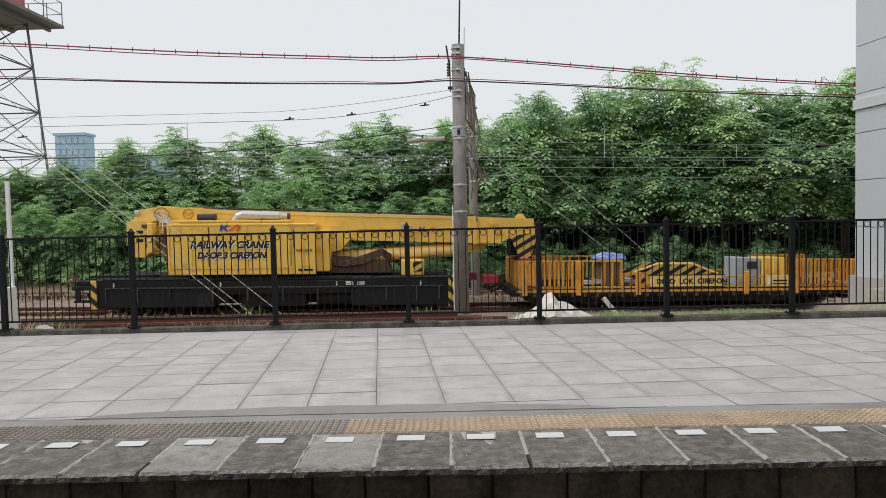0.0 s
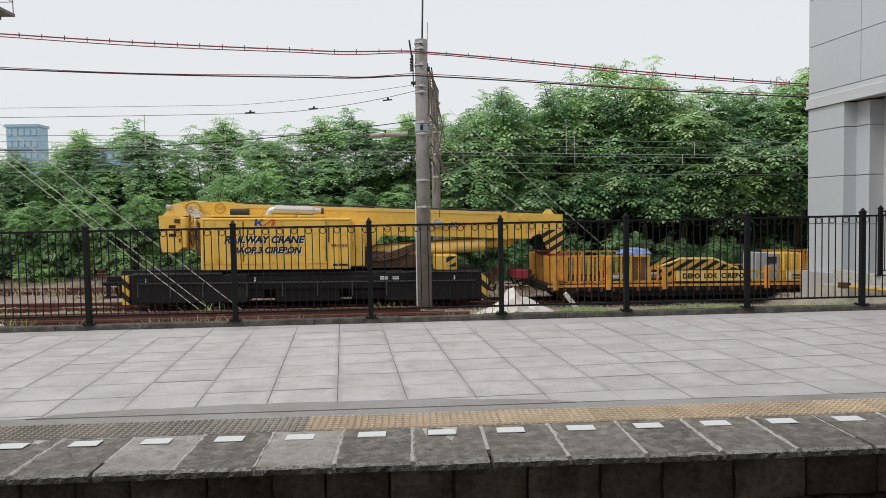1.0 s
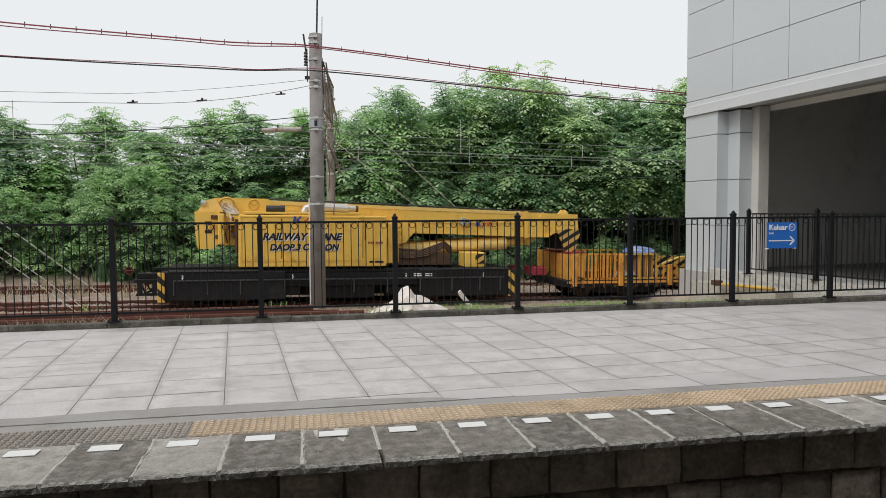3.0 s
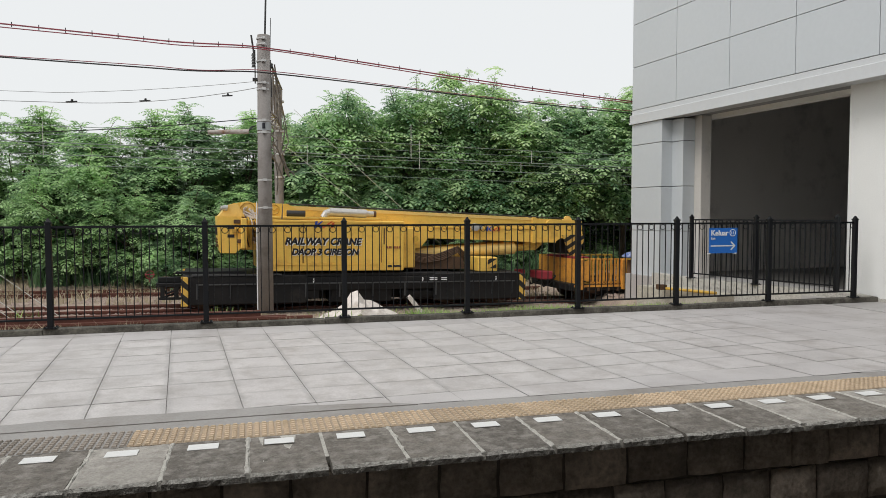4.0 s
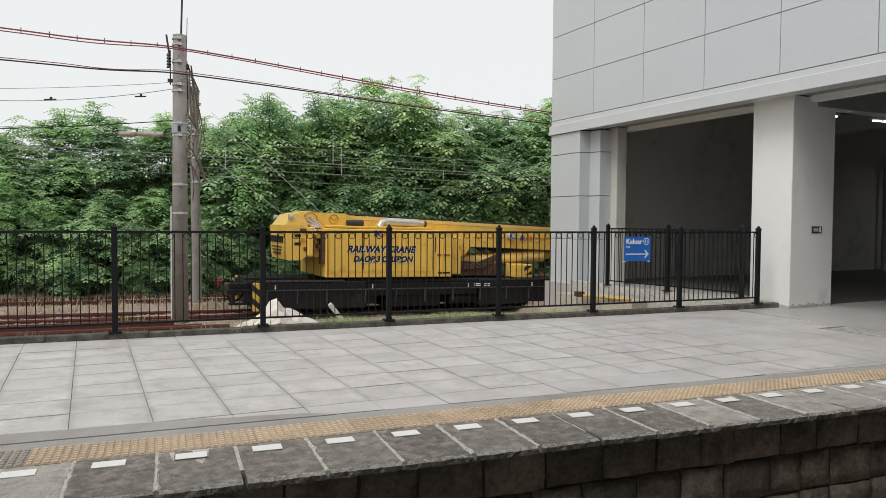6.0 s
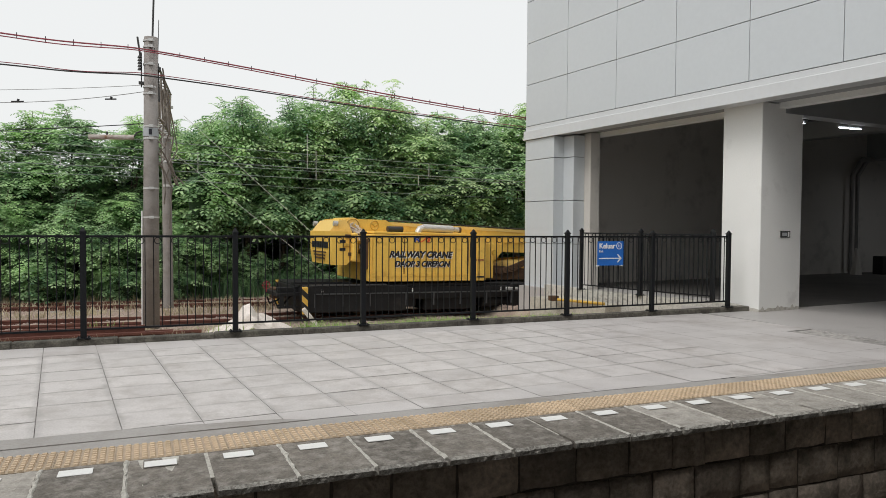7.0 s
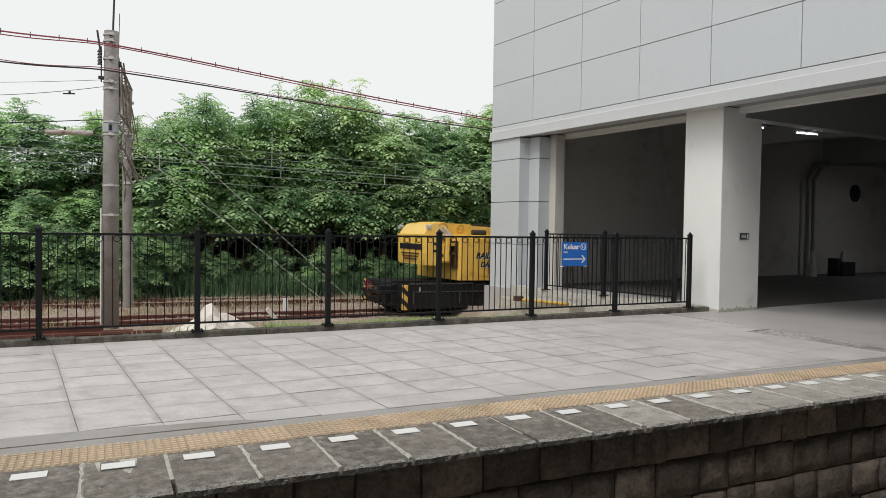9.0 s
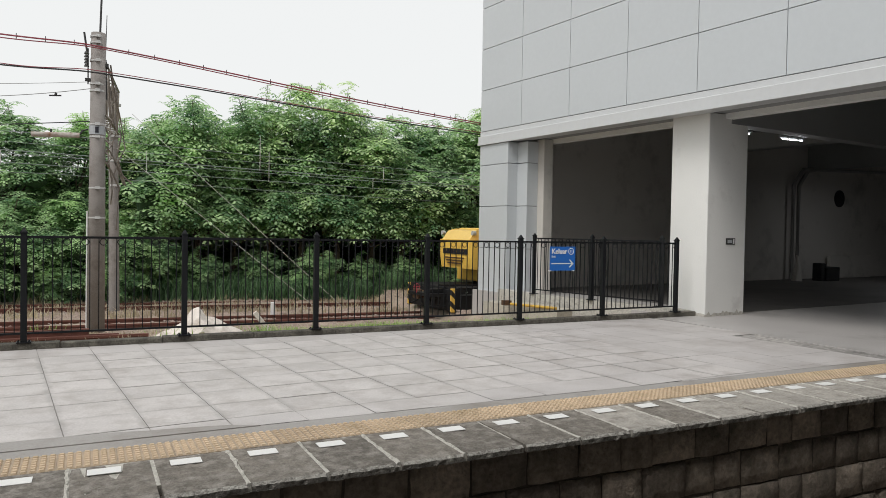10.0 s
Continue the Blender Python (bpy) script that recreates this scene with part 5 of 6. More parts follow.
legs = [(-2.75, -2.0), (2.75, -2.0), (2.75, 2.0), (-2.75, 2.0)]
top = [(x * 0.68, y * 0.8) for x, y in legs]


def on_leg(i, f):
    """The place on leg i, at a share f of its height."""
    (x, y), (u, v) = legs[i % 4], top[i % 4]
    return Vector((x + (u - x) * f, y + (v - y) * f, H * f))


for i in range(4):
    part("leg", rod(bm_new(), on_leg(i, 0), on_leg(i, 1), 0.05, n=4), M_TOWER, tower)
    for k in range(6):
        lo, hi, mid = k / 6, (k + 1) / 6, (k + 0.5) / 6
        half = on_leg(i, mid).lerp(on_leg(i + 1, mid), 0.5)
        for p in (on_leg(i, lo), on_leg(i + 1, lo), on_leg(i, hi), on_leg(i + 1, hi)):
            part("brace", rod(bm_new(), half, p, 0.022, n=4), M_TOWER, tower)
        part("strut", rod(bm_new(), on_leg(i, hi), on_leg(i + 1, hi), 0.03, n=4), M_TOWER, tower)
bm = bm_new()
cuboid(bm, -3.2, 3.0, -1.75, 2.45, H, H + 0.12)
for x in (-2.4, -0.8, 0.8, 2.4):
    cuboid(bm, x - 0.05, x + 0.05, -1.7, 2.4, H - 0.14, H)
cat = part("catwalk", bm, M_TOWER, tower, "dark steel catwalk")
bm = bm_new()
for x in (-3.05, -1.5, 0, 1.5, 2.3, 2.95):
    rod(bm, (x, 2.4, H + 0.1), (x, 2.4, H + 1.1), 0.022, n=4)
for y in (-1.7, -0.4, 1.0):
    rod(bm, (2.95, y, H + 0.1), (2.95, y, H + 1.1), 0.022, n=4)
for z in (0.6, 1.1):
    rod(bm, (-3.05, 2.4, H + z), (2.95, 2.4, H + z), 0.016, n=4)
    rod(bm, (2.95, -1.7, H + z), (2.95, 2.4, H + z), 0.016, n=4)
part("guard_rail", bm, M_TOWER, cat)
part("tank", cuboid(bm_new(), -2.3, 1.85, -1.3, 1.6, H + 0.12, H + 3.6, 0.03), M_TANK, tower, "faded red tank")
for f in (0.80, 0.66, 0.53):
    p = on_leg(1, f)
    part("dish", rod(bm_new(), p + Vector((0.06, -0.05, 0)), p + Vector((0.16, -0.13, 0.06)), 0.13, 0.06, n=14), M_GREYBOX, tower, "small grey dish")
part("riser_pipe", rod(bm_new(), (0.9, 0, 0), (0.9, 0, H), 0.11, n=12), M_GREASE, tower, "overgrown rusty riser pipe")

# ---- far buildings ----
def far_block(x, y, w, d, h, material, label, rows, cols):
    root = empty("office_block", pose(x, y, -0.8), label, "building", "far buildings")
    part("wall", cuboid(bm_new(), -w / 2, w / 2, -d / 2, d / 2, 0, h), material, root)
    me = to_mesh("window", cuboid(bm_new(), 0, 0.76 * w / cols, -d / 2 - 0.3, -d / 2 - 0.05, 0, 0.6 * h / rows), M_FARWALL)
    for r in range(rows):
        for c in range(cols):
            ob = new("window", me)
            ob.parent = root
            ob.matrix_basis = pose(-w / 2 + w * (c + 0.12) / cols, 0, h * (r + 0.2) / rows)
    part("roof", cuboid(bm_new(), -w / 2 - 0.5, w / 2 + 0.5, -d / 2 - 0.5, d / 2 + 0.5, h, h + 1), M_FARWALL, root)


far_block(-155, 290, 12, 8, 39, M_GLASSB, "distant blue glass office block beyond the trees", 9, 5)
far_block(-128, 300, 16, 14, 30, M_FARWALL, "distant pale office block half hidden by trees", 7, 6)

# ---- vegetation ----
def spray_cloud(count, place, rs, length, leaflets, droop, whorl=4):
    """Whorls of feather-shaped drooping leaves; place(rs) gives a point and the way it faces."""
    verts, faces = [], []
    for _ in range(max(1, count // whorl)):
        p, out = place(rs)
        turn, rise = rs.uniform(0, 6.28), rs.uniform(0.1, 0.55)
        size = length * rs.uniform(0.7, 1.25)
        for s_no in range(whorl):
            a = turn + 6.28 * s_no / whorl + rs.gauss(0, 0.25)
            L = size * rs.uniform(0.75, 1.15)
            d = Vector((math.cos(a) + 0.55 * out.x, math.sin(a) + 0.55 * out.y, rise + 0.2 * out.z + rs.gauss(0, 0.12))).normalized()
            side = d.cross(Vector((0, 0, 1)))
            side = side.normalized() if side.length > 0.1 else Vector((1, 0, 0))
            for k in range(leaflets):
                t = (k + 0.6) / leaflets
                c = p + d * (L * t) - Vector((0, 0, droop * L * t * t))
                fall = (d - Vector((0, 0, 2 * droop * t))).normalized()
                reach = L * 0.36 * (1 - 0.5 * abs(2 * t - 0.9)) * rs.uniform(0.85, 1.15)
                w = L / leaflets * 0.80
                for sgn in (-1, 1):
                    tip = c + side * (sgn * reach) + fall * (0.45 * reach) - Vector((0, 0, 0.22 * reach))
                    mid = (c + tip) / 2
                    b = len(verts)
                    verts += [c, mid + fall * w * 0.5, tip, mid - fall * w * 0.5]
                    faces.append((b, b + 1, b + 2, b + 3))
    return verts, faces


def cloud_mesh(name, verts, faces, material):
    me = bpy.data.meshes.new(name)
    me.from_pydata([tuple(v) for v in verts], [], faces)
    me.materials.append(material)
    return me


def make_tree(seed, height, width, material, sprays, label, base=0.0, leaf=0.62):
    """A tapered trunk with limbs, and a crown of many leaf sprays set in uneven lobes."""
    rs = random.Random(seed)
    root = empty("tree", pose(0, 0, -50), label, "tree", "trees behind the tracks")
    bm = bm_new()
    rod(bm, (0, 0, 0), (0.1, 0, height * 0.55), 0.16, 0.08, n=8)
    lobes = []
    for k in range(17):
        a, f = rs.uniform(0, 6.28), rs.uniform(0.12, 0.92)
        spread = width * 0.5 * (1.0 if f < 0.72 else 1.9 * (1.0 - f) + 0.45) * rs.uniform(0.3, 1.05)
        c = Vector((spread * math.cos(a), spread * 0.8 * math.sin(a), base + (height - base) * f))
        lobes.append((c, width * rs.uniform(0.17, 0.30) * (1.1 - 0.45 * f)))
        start = Vector((0.05, 0, min(c.z * 0.6, height * 0.5)))
        rod(bm, start, c, 0.05, 0.018, n=5)
    lobes.append((Vector((rs.uniform(-0.3, 0.3), 0, height * 0.93)), width * 0.13))
    part("trunk", bm, M_BARK, root, "brown trunk and limbs")
    twigs = bm_new()
    weights = [r * r for _, r in lobes]

    def place(r):
        c, rad = r.choices(lobes, weights)[0]
        v = Vector((r.gauss(0, 1), r.gauss(-0.7, 0.8), r.gauss(0.2, 0.9))).normalized()
        k = rad * r.uniform(0.5, 1.15)
        return c + Vector((v.x * k, v.y * k, v.z * k * 0.8)), v

    shoots = []
    for k in range(13):
        c, rad = rs.choice(sorted(lobes, key=lambda o: -o[0].z)[:8])
        q = c + Vector((rs.uniform(-0.7, 0.7) * rad, rs.uniform(-0.7, 0.3) * rad, rad * rs.uniform(0.7, 1.2) + (rs.uniform(0.1, 0.5) if k % 3 == 0 else 0)))
        shoots += [q, c.lerp(q, 0.8), c.lerp(q, 0.62)]
        rod(twigs, c, q, 0.018, 0.008, n=4)

    def place_shoot(r):
        q = r.choice(shoots)
        a = r.uniform(0, 6.28)
        return q + Vector((r.gauss(0, 0.10), r.gauss(0, 0.10), r.gauss(-0.12, 0.18))), Vector((math.cos(a), math.sin(a), 0.3))

    tagged(part("twig", twigs, M_BARK, root), kind="stuff")
    v2, f2 = spray_cloud(sprays // 10, place_shoot, rs, 0.40, 4, 0.5, 3)
    verts, faces = spray_cloud(sprays, place, rs, leaf, 4, 0.55)
    n0 = len(verts)
    verts += v2
    faces += [tuple(i + n0 for i in f) for f in f2]
    crown = new("crown", cloud_mesh("crown", verts, faces, material))
    crown.parent = root
    # Dark lumps inside the lobes: the crown's inner shade put in as colour.
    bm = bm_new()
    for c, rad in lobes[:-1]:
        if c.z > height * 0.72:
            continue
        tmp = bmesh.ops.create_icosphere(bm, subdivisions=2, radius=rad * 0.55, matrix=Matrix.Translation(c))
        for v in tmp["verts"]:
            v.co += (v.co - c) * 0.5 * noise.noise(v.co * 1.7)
    ob = part("inner_foliage", bm, M_SHADE, root, "dark solid lumps for the shade inside the crown")
    return root


LEAFY = "leafy green tree in the thicket", "dark green tree in the thicket"
TREES = [make_tree(11 + i, 6.0, 4.2, (M_LEAF, M_LEAFDARK, M_LEAFBLUE, M_LEAFDARK)[i], (3300, 3300, 2500, 2500)[i], LEAFY[i % 2], (0.0, 0.0, 1.5, 1.5)[i], (0.47, 0.50, 0.60, 0.60)[i]) for i in range(4)]
TREES += [make_tree(31, 2.6, 3.4, M_LEAFCREEP, 2600, "low bush overgrown with creepers", leaf=0.36), make_tree(37, 2.6, 3.4, M_LEAFDARK, 2300, "low dark bush at the foot of the trees", leaf=0.38)]
plan = [(-17.4, 3.75), (-15.2, 4.25), (-12.6, 4.65), (-10.2, 5.15), (-7.8, 5.25), (-5.6, 4.75), (-3.8, 5.15), (-1.9, 5.45), (0.2, 5.05), (1.7, 5.35), (3.2, 5.55), (4.3, 6.35), (5.8, 5.65), (7.0, 6.65), (8.4, 7.35), (9.8, 6.35), (11.2, 5.75), (12.5, 6.55), (14.0, 6.25), (15.8, 6.65), (17.4, 7.35), (19.5, 6.85), (22, 7.05), (24.5, 6.65), (-20, 3.95), (-23, 4.15)]
for i, (x, top_z) in enumerate(plan):
    h = (top_z + 0.7) / 6.0
    copy_thing(TREES[i % 2 + (2 if x > 2.5 else 0)], pose(x, 26.6 + rnd.uniform(-0.8, 1.2), -0.7, 0, 0, rnd.uniform(-55, 55)) @ Matrix.Diagonal((0.8 + 0.2 * h, 0.8 + 0.2 * h, h, 1)))
for i in range(13):
    x = -22 + 3.4 * i + rnd.uniform(-0.5, 0.5)
    copy_thing(TREES[i % 2], pose(x, 29.5, -0.6, 0, 0, rnd.uniform(-55, 55)) @ Matrix.Diagonal((1.25, 1.15, 0.72 if x < 1 else 0.88, 1)))
for i in range(22):
    x = -21 + 1.95 * i + rnd.uniform(-0.4, 0.4)
    s = rnd.uniform(0.75, 1.15) * (0.5 if x > 3 else 1)
    copy_thing(TREES[4 if x < -2.5 else 5], pose(x, 24.6 + rnd.uniform(-0.5, 0.5), -0.6, 0, 0, rnd.uniform(-55, 55)) @ Matrix.Diagonal((s, s, s * (1.25 if x < -3 else 1.0), 1)))
for ob in TREES:
    for o in (*ob.children_recursive, ob):
        bpy.data.objects.remove(o)
# A dark sheet closes the gaps; its colour takes the place of deep shade.
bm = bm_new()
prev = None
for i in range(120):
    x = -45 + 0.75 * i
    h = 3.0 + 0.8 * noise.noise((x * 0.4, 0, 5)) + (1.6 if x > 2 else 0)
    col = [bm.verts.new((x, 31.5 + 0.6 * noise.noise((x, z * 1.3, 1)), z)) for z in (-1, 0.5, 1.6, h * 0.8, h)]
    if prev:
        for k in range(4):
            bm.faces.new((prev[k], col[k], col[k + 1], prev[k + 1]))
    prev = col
thing("thicket", bm, M_SHADE, "dark green sheet for the deep shade behind the trees", "undergrowth", kind="stuff", smooth=True)


def blades(name, count, xr, yr, height, material, label, clumps=0, width=0.012):
    rs = random.Random(count)
    verts, faces = [], []
    centres = [(rs.uniform(*xr), rs.uniform(*yr)) for _ in range(clumps)] if clumps else None
    for _ in range(count):
        if centres:
            cx, cy = rs.choice(centres)
            x, y = rs.gauss(cx, 0.22), rs.gauss(cy, 0.18)
        else:
            x, y = rs.uniform(*xr), rs.uniform(*yr)
        z = ground_height(x, y) - 0.02
        h = height * rs.uniform(0.4, 1.2)
        a, lean = rs.uniform(0, 6.28), rs.uniform(0.1, 0.7) * h
        dx, dy = math.cos(a), math.sin(a)
        b = len(verts)
        w = width * rs.uniform(0.7, 1.6)
        for t in (0, 0.5, 1.0):
            px, py, pz = x + dx * lean * t * t, y + dy * lean * t * t, z + h * (t - 0.25 * t * t)
            ww = w * (1 - 0.85 * t)
            verts += [(px - dy * ww, py + dx * ww, pz), (px + dy * ww, py - dx * ww, pz)]
        faces += [(b, b + 1, b + 3, b + 2), (b + 2, b + 3, b + 5, b + 4)]
    return tagged(new(name, cloud_mesh(name, verts, faces, material)), label, "grass", kind="stuff")


blades("grass", 11000, (3.7, 9.4), (9.55, 11.6), 0.42, M_GRASS, "fresh green grass along the fence")
blades("grass", 3500, (-9, 3), (11.5, 15.6), 0.20, M_DRYGRASS, "dry weeds between the fence and the track", clumps=60)
blades("grass", 420, (-9, 9), (13.5, 15.4), 0.30, M_GRASS, "tall weeds beside the track", clumps=16, width=0.010)
blades("grass", 9000, (-22, 14), (19.6, 24.2), 0.30, M_DRYGRASS, "straw-coloured dry grass before the bushes", clumps=420, width=0.014)
blades("grass", 7000, (-6, 14), (23.4, 24.6), 0.95, M_REED, "tall dark reeds at the foot of the trees", width=0.022)
blades("grass", 2600, (-9, 3), (10.2, 13.2), 0.34, M_DRYGRASS, "tangled dry weed stalks behind the fence", clumps=40, width=0.008)
blades("grass", 330, (-8, 5), (11.0, 14.4), 0.5, M_GRASS, "yellow-green weed tufts behind the fence", clumps=7, width=0.012)
blades("grass", 1500, (-9, 12), (9.47, 9.75), 0.10, M_DRYGRASS, "dry weeds at the foot of the kerb", clumps=50)

# ---- clutter between fence and track ----
for k, (y, z) in enumerate(((12.3, -0.34), (12.5, -0.34), (12.4, -0.22), (12.75, -0.34))):
    bm = bm_new()
    rail_profile(bm, -9.5 + 0.7 * k, 1.9 - 0.5 * k, y, z + 0.06)
    thing("spare_rail", bm, M_RAIL, "rusty spare rail lying in a stack behind the fence", "rail", "spare rails")
bm = bm_new()
n = 18
g = {}
for i in range(n + 1):
    for j in range(n + 1):
        u, v = i / n * 2 - 1, j / n * 2 - 1
        r = math.hypot(u, v)
        z = max(0, 1 - abs(u) ** 0.9 * 0.95 - abs(v) * 0.5) * (1.0 if u > -0.15 else 0.86) * 0.78
        g[i, j] = bm.verts.new((1.2 * u, 0.6 * v, z * (1 + 0.25 * noise.noise((u * 4, v * 3, 7))) + 0.10 * noise.noise((u * 3, v * 3, 2)) + 0.06 * noise.noise((u * 9, v * 7, 1))))
for i in range(n):
    for j in range(n):
        bm.faces.new((g[i, j], g[i + 1, j], g[i + 1, j + 1], g[i, j + 1]))
thing("heap", bm, M_SACK, "heap covered with white sacking behind the fence", "heap", at=pose(2.78, 12.2, -0.58))
me_rub = []
for s in range(4):
    b = bm_new()
    bmesh.ops.create_icosphere(b, subdivisions=1, radius=1)
    for v in b.verts:
        v.co *= 1 + 0.35 * noise.noise(v.co * 2 + Vector((s * 5, 0, 0)))
    me_rub.append(to_mesh("rubble_stone", b, M_RUBBLE))
for k in range(80):
    x, y = rnd.gauss(3.75, 1.0), rnd.uniform(11.0, 13.0)
    s = rnd.uniform(0.04, 0.13)
    ob = new("rubble_stone", rnd.choice(me_rub))
    ob.matrix_basis = pose(x, y, ground_height(x, y) + s * 0.2, 0, 0, rnd.uniform(0, 360)) @ Matrix.Diagonal((s * 1.5, s, s * 0.7, 1))
    tagged(ob, "pale lump of broken concrete on the weeds", "rubble", "rubble lumps")
bm = bm_new()
cuboid(bm, -0.045, 0.045, -0.045, 0.045, 0, 0.85, 0.008)
thing("leaning_stake", bm, M_SACK, "pale leaning stake in the rubble", "stake", at=pose(4.42, 12.6, -0.66, 0, -38, 0))
bm = bm_new()
cuboid(bm, -0.06, 0.06, -0.05, 0.05, 0, 0.72, 0.008)
thing("marker_post", bm, M_TEXTWHITE, "white concrete marker post by the track", "post", at=pose(5.75, 19.4, -1.22))
bm = bm_new()
bmesh.ops.create_icosphere(bm, subdivisions=2, radius=1, matrix=Matrix.Diagonal((0.27, 0.2, 0.32, 1)))
for v in bm.verts:
    v.co *= 1 + 0.25 * noise.noise(v.co * 4)
thing("pale_stone", bm, M_RUBBLE, "flat pale stone lying behind the fence", "stone", at=pose(-6.17, 9.95, -0.27))
bm = bm_new()
prism(bm, [(-0.5, 0), (0.0, 0), (0.0, 1.05), (-0.06, 1.06), (-0.5, 0.88)], -0.15, 0.2)
cuboid(bm, -0.12, -0.06, 0.2, 0.25, 0.0, 2.9)
thing("white_pillar", bm, M_PLASTER, "white concrete block with a thin white post", "pillar", at=pose(-6.83, 10.05, -0.36))

# ---- pieces of the platform ----
me_mark = to_mesh("white_mark", slab(bm_new(), [(-0.11, 3.372), (0.108, 3.37), (0.11, 3.498), (-0.107, 3.50)], 0.002, 0.0065), M_WHITE)
for k in range(-26, 60):
    ob = new("white_mark", me_mark)
    ob.parent = platform
    ob.matrix_basis = pose(0.55 * k + rnd.uniform(-0.008, 0.008), rnd.uniform(-0.006, 0.006), 0.0015)


def edge_block(seed):
    rs = random.Random(seed)
    b = bm_new()
    nx = 11
    w0, w1 = 0.014, 0.536
    rows = [(EDGE, -0.015), (EDGE + 0.035, 0.0), (EDGE + 0.4, 0.002), (3.585, 0.0)]
    v = [[b.verts.new((w0 + (w1 - w0) * i / nx, y + (rs.uniform(-0.006, 0.005) if j < 2 else 0), z + rs.uniform(-0.003, 0.003))) for j, (y, z) in enumerate(rows)] for i in range(nx + 1)]
    low = [b.verts.new((w0 + (w1 - w0) * i / nx, EDGE + rs.uniform(0.0, 0.012), -0.056)) for i in range(nx + 1)]
    for i in range(nx):
        for j in range(3):
            b.faces.new((v[i][j], v[i + 1][j], v[i + 1][j + 1], v[i][j + 1]))
        b.faces.new((low[i], low[i + 1], v[i + 1][0], v[i][0]))
    for i in (0, nx):
        b.faces.new((low[i], v[i][0], v[i][1], v[i][2], v[i][3]))
    under = [b.verts.new((w0 + (w1 - w0) * i / nx, 3.0, -0.056)) for i in (0, nx)]
    b.faces.new((low[0], *low[1:], under[1], under[0]))
    bmesh.ops.recalc_face_normals(b, faces=b.faces)
    return b


def with_lip(me):
    me.materials.append(M_EDGELIP)
    for p in me.polygons:
        c = p.center
        if c.y < EDGE + 0.03:
            p.material_index = 1
    return me


def mortar_joint(seed):
    """An uneven ridge of mortar in a joint between two edge blocks."""
    rs = random.Random(seed)
    b = bm_new()
    ln = []
    for i in range(13):
        y = EDGE + 0.02 + (3.585 - EDGE - 0.02) * i / 12
        c, w = rs.gauss(0, 0.005), rs.uniform(0.010, 0.026)
        ln.append([b.verts.new((c + w * k, y, z)) for k, z in ((-1, -0.004), (-0.4, rs.uniform(0.003, 0.010)), (0.4, rs.uniform(0.003, 0.010)), (1, -0.004))])
    ln.insert(0, [b.verts.new((0.02 * k, EDGE + 0.012, -0.056)) for k in (-1, -0.4, 0.4, 1)])
    for p, q in zip(ln, ln[1:]):
        for k in range(3):
            b.faces.new((p[k], p[k + 1], q[k + 1], q[k]))
    return b


ridges = [to_mesh("mortar_joint", mortar_joint(90 + k), M_MORTAR) for k in range(4)]
for k in range(-26, 58):
    if k % 5 == 3:
        continue
    ob = new("mortar_joint", ridges[k % 4])
    ob.parent = platform
    ob.matrix_basis = pose(0.55 * k - 0.225, 0, 0)
blocks = [with_lip(to_mesh("edge_block", edge_block(50 + s), M_EDGE)) for s in range(5)]
pale = with_lip(to_mesh("edge_block_pale", edge_block(77), M_EDGEPALE))
for k in range(-26, 58):
    ob = new("edge_block", pale if k in (0, -2) or (k >= 10 and k not in (11, 19, 22, 24, 29, 35)) else blocks[k % 5])
    ob.parent = platform
    ob.matrix_basis = pose(0.55 * k - 0.225, 0, rnd.uniform(-0.004, 0.002))

# tactile tiles with bumps
def tactile_tile():
    b = bm_new()
    cuboid(b, 0.001, 0.399, 3.601, 3.999, -0.02, 0.0)
    for i in range(7):
        for j in range(7):
            x, y = 0.03 + 0.0567 * i, 3.63 + 0.0567 * j
            vs = [b.verts.new((x + a * 0.02, y + c * 0.02, 0.0005)) for a, c in ((-1, -1), (1, -1), (1, 1), (-1, 1))]
            vt = [b.verts.new((x + a * 0.014, y + c * 0.014, 0.012)) for a, c in ((-1, -1), (1, -1), (1, 1), (-1, 1))]
            b.faces.new(vt)
            for q in range(4):
                b.faces.new((vs[q], vs[(q + 1) % 4], vt[(q + 1) % 4], vt[q]))
    return b


def tactile_mesh(material, base):
    me = to_mesh("tactile_tile", tactile_tile(), base)
    me.materials.append(material)
    for p in me.polygons:
        if p.center.z > 0.0002:
            p.material_index = 1
    return me


me_tact, me_tact2 = tactile_mesh(M_TACT, M_TACTBASE), tactile_mesh(M_TACTGRIME, M_BAND)
for k in range(-36, 62):
    ob = new("tactile_tile", me_tact2 if k < 0 else me_tact)
    ob.parent = platform
    ob.matrix_basis = pose(0.4 * k, 0, rnd.uniform(-0.002, 0.001))

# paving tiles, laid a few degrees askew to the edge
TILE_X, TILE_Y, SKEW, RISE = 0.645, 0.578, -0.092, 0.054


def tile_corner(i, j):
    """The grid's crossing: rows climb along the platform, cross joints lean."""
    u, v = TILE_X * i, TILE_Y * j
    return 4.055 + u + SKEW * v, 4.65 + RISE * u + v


def cut(poly, y, keep_above):
    """The part of a flat outline on one side of a line across the platform."""
    out = []
    for p, q in zip(poly, poly[1:] + poly[:1]):
        a, b = ((p[1] - y), (q[1] - y)) if keep_above else ((y - p[1]), (y - q[1]))
        if a >= 0:
            out.append(p)
        if a * b < 0:
            out.append((p[0] + (q[0] - p[0]) * a / (a - b), y))
    return out


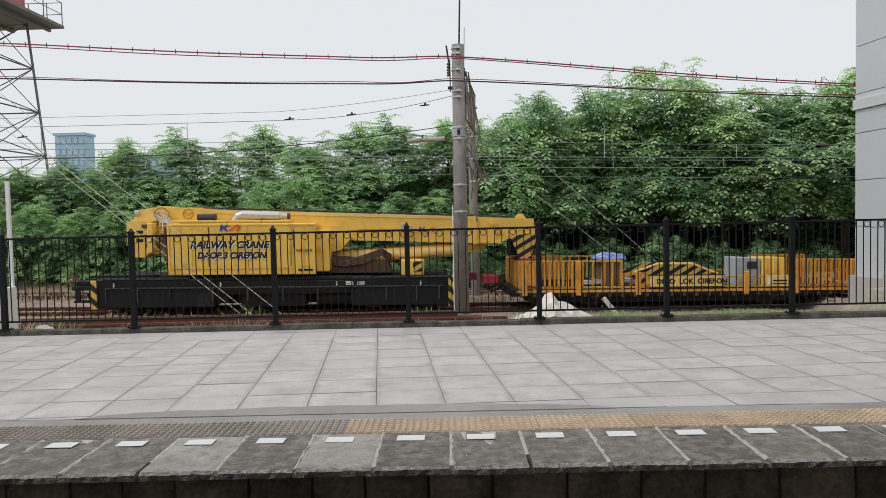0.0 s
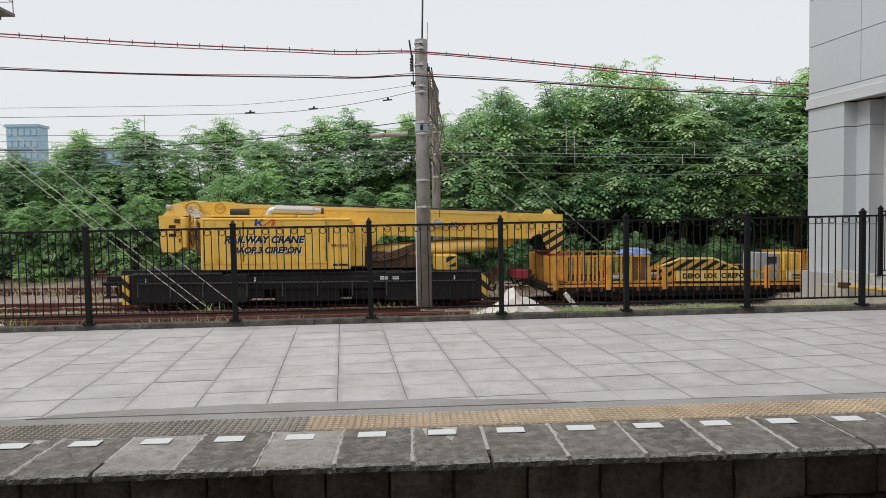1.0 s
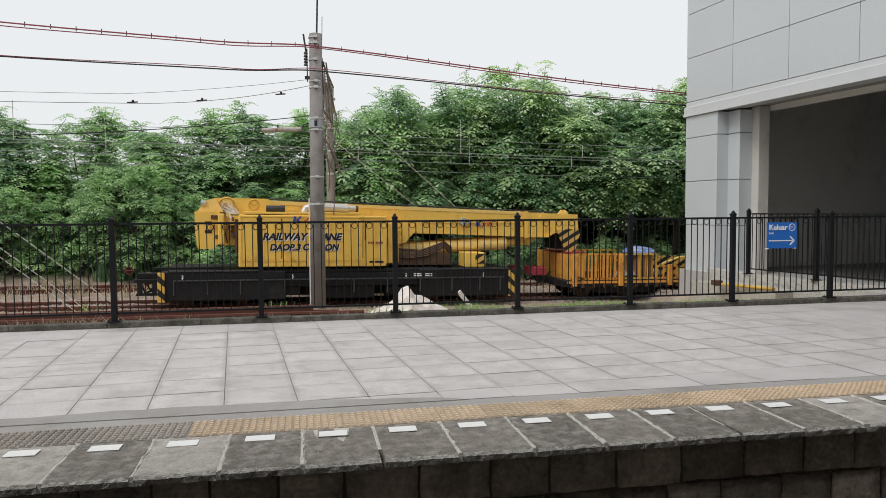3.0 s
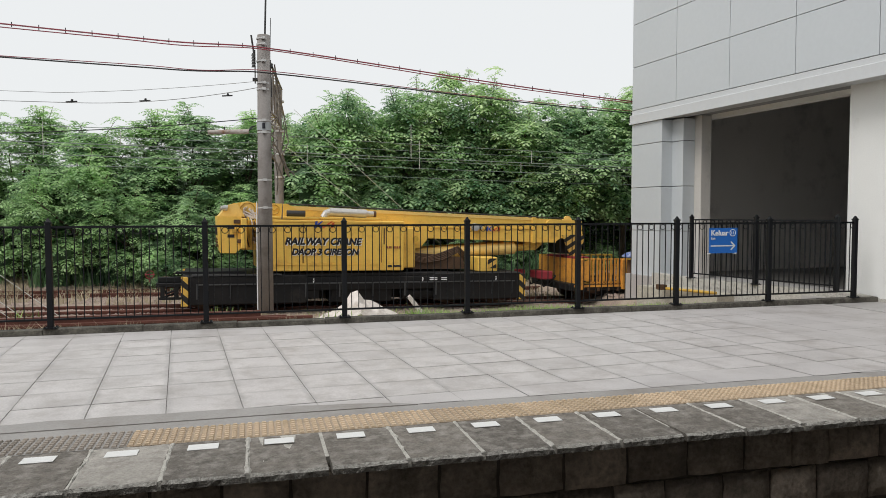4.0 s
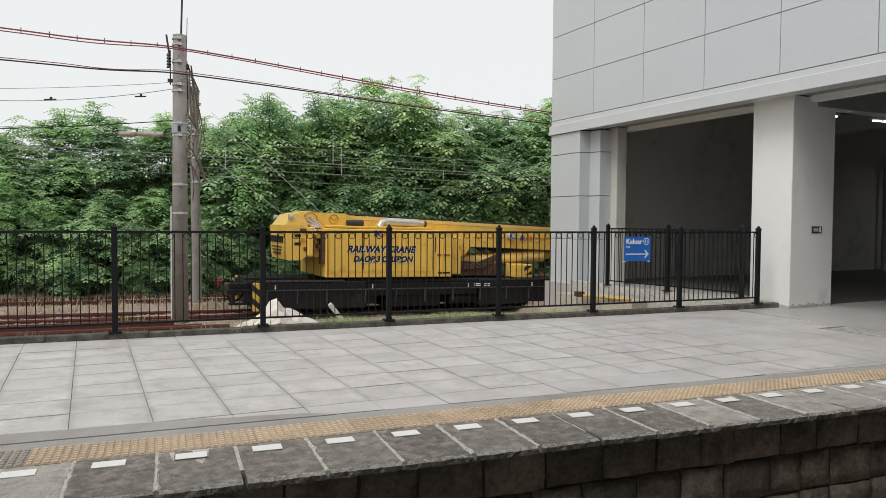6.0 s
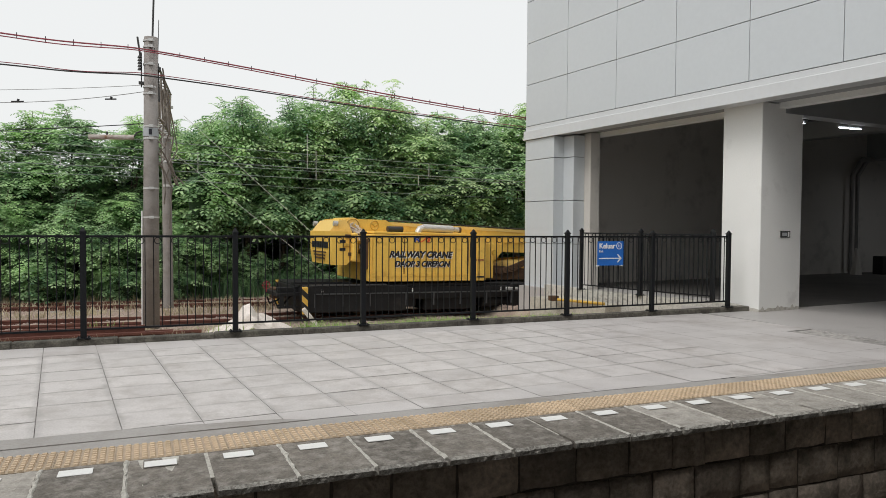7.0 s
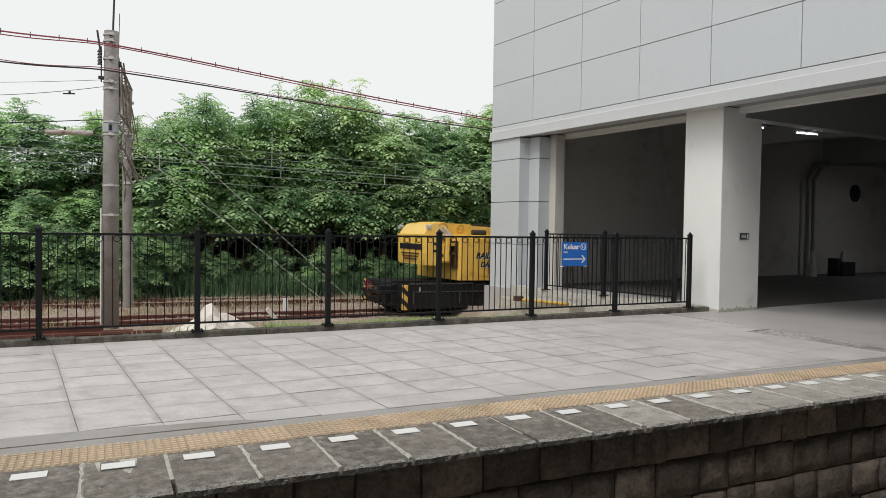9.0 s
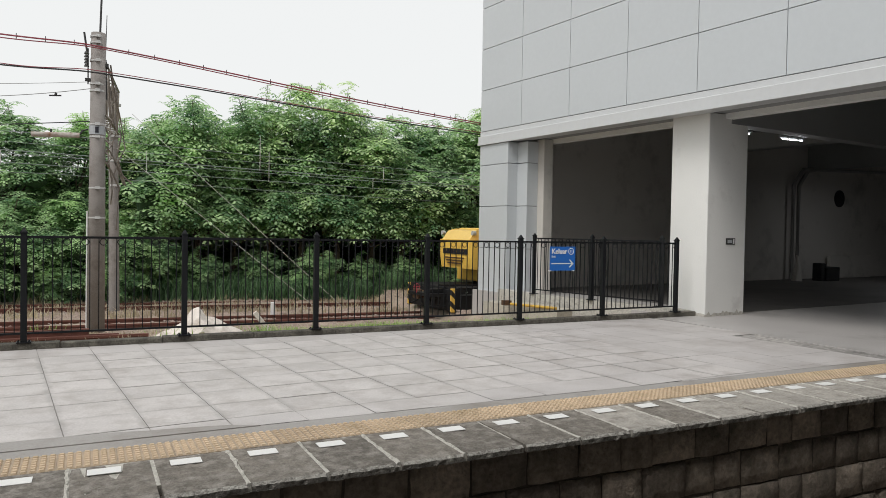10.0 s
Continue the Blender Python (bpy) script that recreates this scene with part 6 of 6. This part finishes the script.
gap = 0.0036
b = bm_new()
slab(b, [(gap, gap), (TILE_X - gap, gap + RISE * TILE_X), (TILE_X - gap + SKEW * TILE_Y, TILE_Y - gap + RISE * TILE_X), (gap + SKEW * TILE_Y, TILE_Y - gap)], -0.03, 0.0)
me_tile = to_mesh("tile", b, M_TILEWORN)
rest_v, rest_f = [], []
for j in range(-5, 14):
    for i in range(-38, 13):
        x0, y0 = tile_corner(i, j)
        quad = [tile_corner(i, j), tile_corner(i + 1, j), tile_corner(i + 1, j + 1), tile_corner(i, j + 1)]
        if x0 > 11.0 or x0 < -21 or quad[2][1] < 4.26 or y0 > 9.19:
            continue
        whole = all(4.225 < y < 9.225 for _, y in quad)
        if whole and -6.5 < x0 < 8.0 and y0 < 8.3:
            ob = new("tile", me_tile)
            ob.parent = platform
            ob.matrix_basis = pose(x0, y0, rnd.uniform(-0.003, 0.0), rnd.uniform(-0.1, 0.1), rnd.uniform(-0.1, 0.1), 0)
            continue
        cx, cy = sum(p[0] for p in quad) / 4, sum(p[1] for p in quad) / 4
        poly = cut(cut([(cx + (x - cx) * 0.989, cy + (y - cy) * 0.989) for x, y in quad], 4.222, True), 9.228, False)
        if len(poly) < 3:
            continue
        z, b0 = rnd.uniform(-0.003, 0.0), len(rest_v)
        rest_v += [(x, y, z) for x, y in poly]
        rest_f.append(tuple(range(b0, b0 + len(poly))))
ob = new("tiles", cloud_mesh("tiles", rest_v, rest_f, M_TILE))
ob.parent = platform
tagged(ob, "more grey paving tiles", kind="stuff")

# blocks of the platform's side wall
def rough_block(w, seed):
    """A worn block with rounded, uneven corners and a bulging face."""
    rs = random.Random(seed)
    b = bm_new()
    nx, nz, x0, x1, z0, z1 = 4, 3, 0.012, w - 0.012, -0.348, -0.012
    g = [[b.verts.new((x0 + (x1 - x0) * i / nx + rs.uniform(-0.008, 0.008), 2.985 - (0.030 if 0 < i < nx and 0 < k < nz else 0.014) - rs.uniform(0, 0.014), z0 + (z1 - z0) * k / nz + rs.uniform(-0.008, 0.008))) for k in range(nz + 1)] for i in range(nx + 1)]
    for i in range(nx):
        for k in range(nz):
            b.faces.new((g[i][k], g[i + 1][k], g[i + 1][k + 1], g[i][k + 1]))
    rim = [g[i][0] for i in range(nx + 1)] + [g[nx][k] for k in range(1, nz + 1)] + [g[i][nz] for i in range(nx - 1, -1, -1)] + [g[0][k] for k in range(nz - 1, 0, -1)]
    back = [b.verts.new((v.co.x, 2.99, v.co.z)) for v in rim]
    for k in range(len(rim)):
        m = (k + 1) % len(rim)
        b.faces.new((rim[k], back[k], back[m], rim[m]))
    bmesh.ops.recalc_face_normals(b, faces=b.faces)
    return b


wall_me = {(w, v): to_mesh("wall_block", rough_block(w, 300 + 7 * v + round(100 * w)), M_WALLBLOCK, True) for w in (0.38, 0.46, 0.54) for v in range(3)}
for j in range(4):
    z1 = -0.062 - 0.36 * j
    x = -20 + (0.0 if j % 2 else 0.3)
    while x < 26:
        w = rnd.choice((0.38, 0.46, 0.54))
        ob = new("wall_block", wall_me[w, rnd.randrange(3)])
        ob.parent = side_wall
        ob.matrix_basis = pose(x, rnd.uniform(-0.014, 0.010), z1 + rnd.uniform(-0.008, 0.008))
        x += w


# ---- the yard's own bearing ----
YARD = ("low_wall", "footing", "yellow_bar", "mast", "lattice_girder", "earth_cable", "cantilever", "red_cable", "black_cable", "contact_wire", "stay_wire", "section_wire", "guy_wire", "dropper",
        "water_tower", "office_block", "tree", "thicket", "spare_rail", "heap", "rubble_stone", "leaning_stake", "marker_post", "pale_stone", "white_pillar")
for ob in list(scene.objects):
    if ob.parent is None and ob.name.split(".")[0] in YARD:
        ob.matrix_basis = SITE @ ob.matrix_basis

# ---- the moving train ----
def motions():
    rows = [(t, TRACK @ pose(s, 0, 0)) for t, s in ((0.0, -6.02), (0.2, -5.65), (0.5, -5.07), (1.0, -4.13), (2.0, -2.26), (4.0, 1.50), (6.0, 5.32), (8.0, 9.34), (9.0, 11.38), (9.5, 12.41), (9.8, 13.03), (10.0, 13.45))]
    for ob in (CRANE0, WAGON, *LOAD):
        walk(ob, rows)


motions()
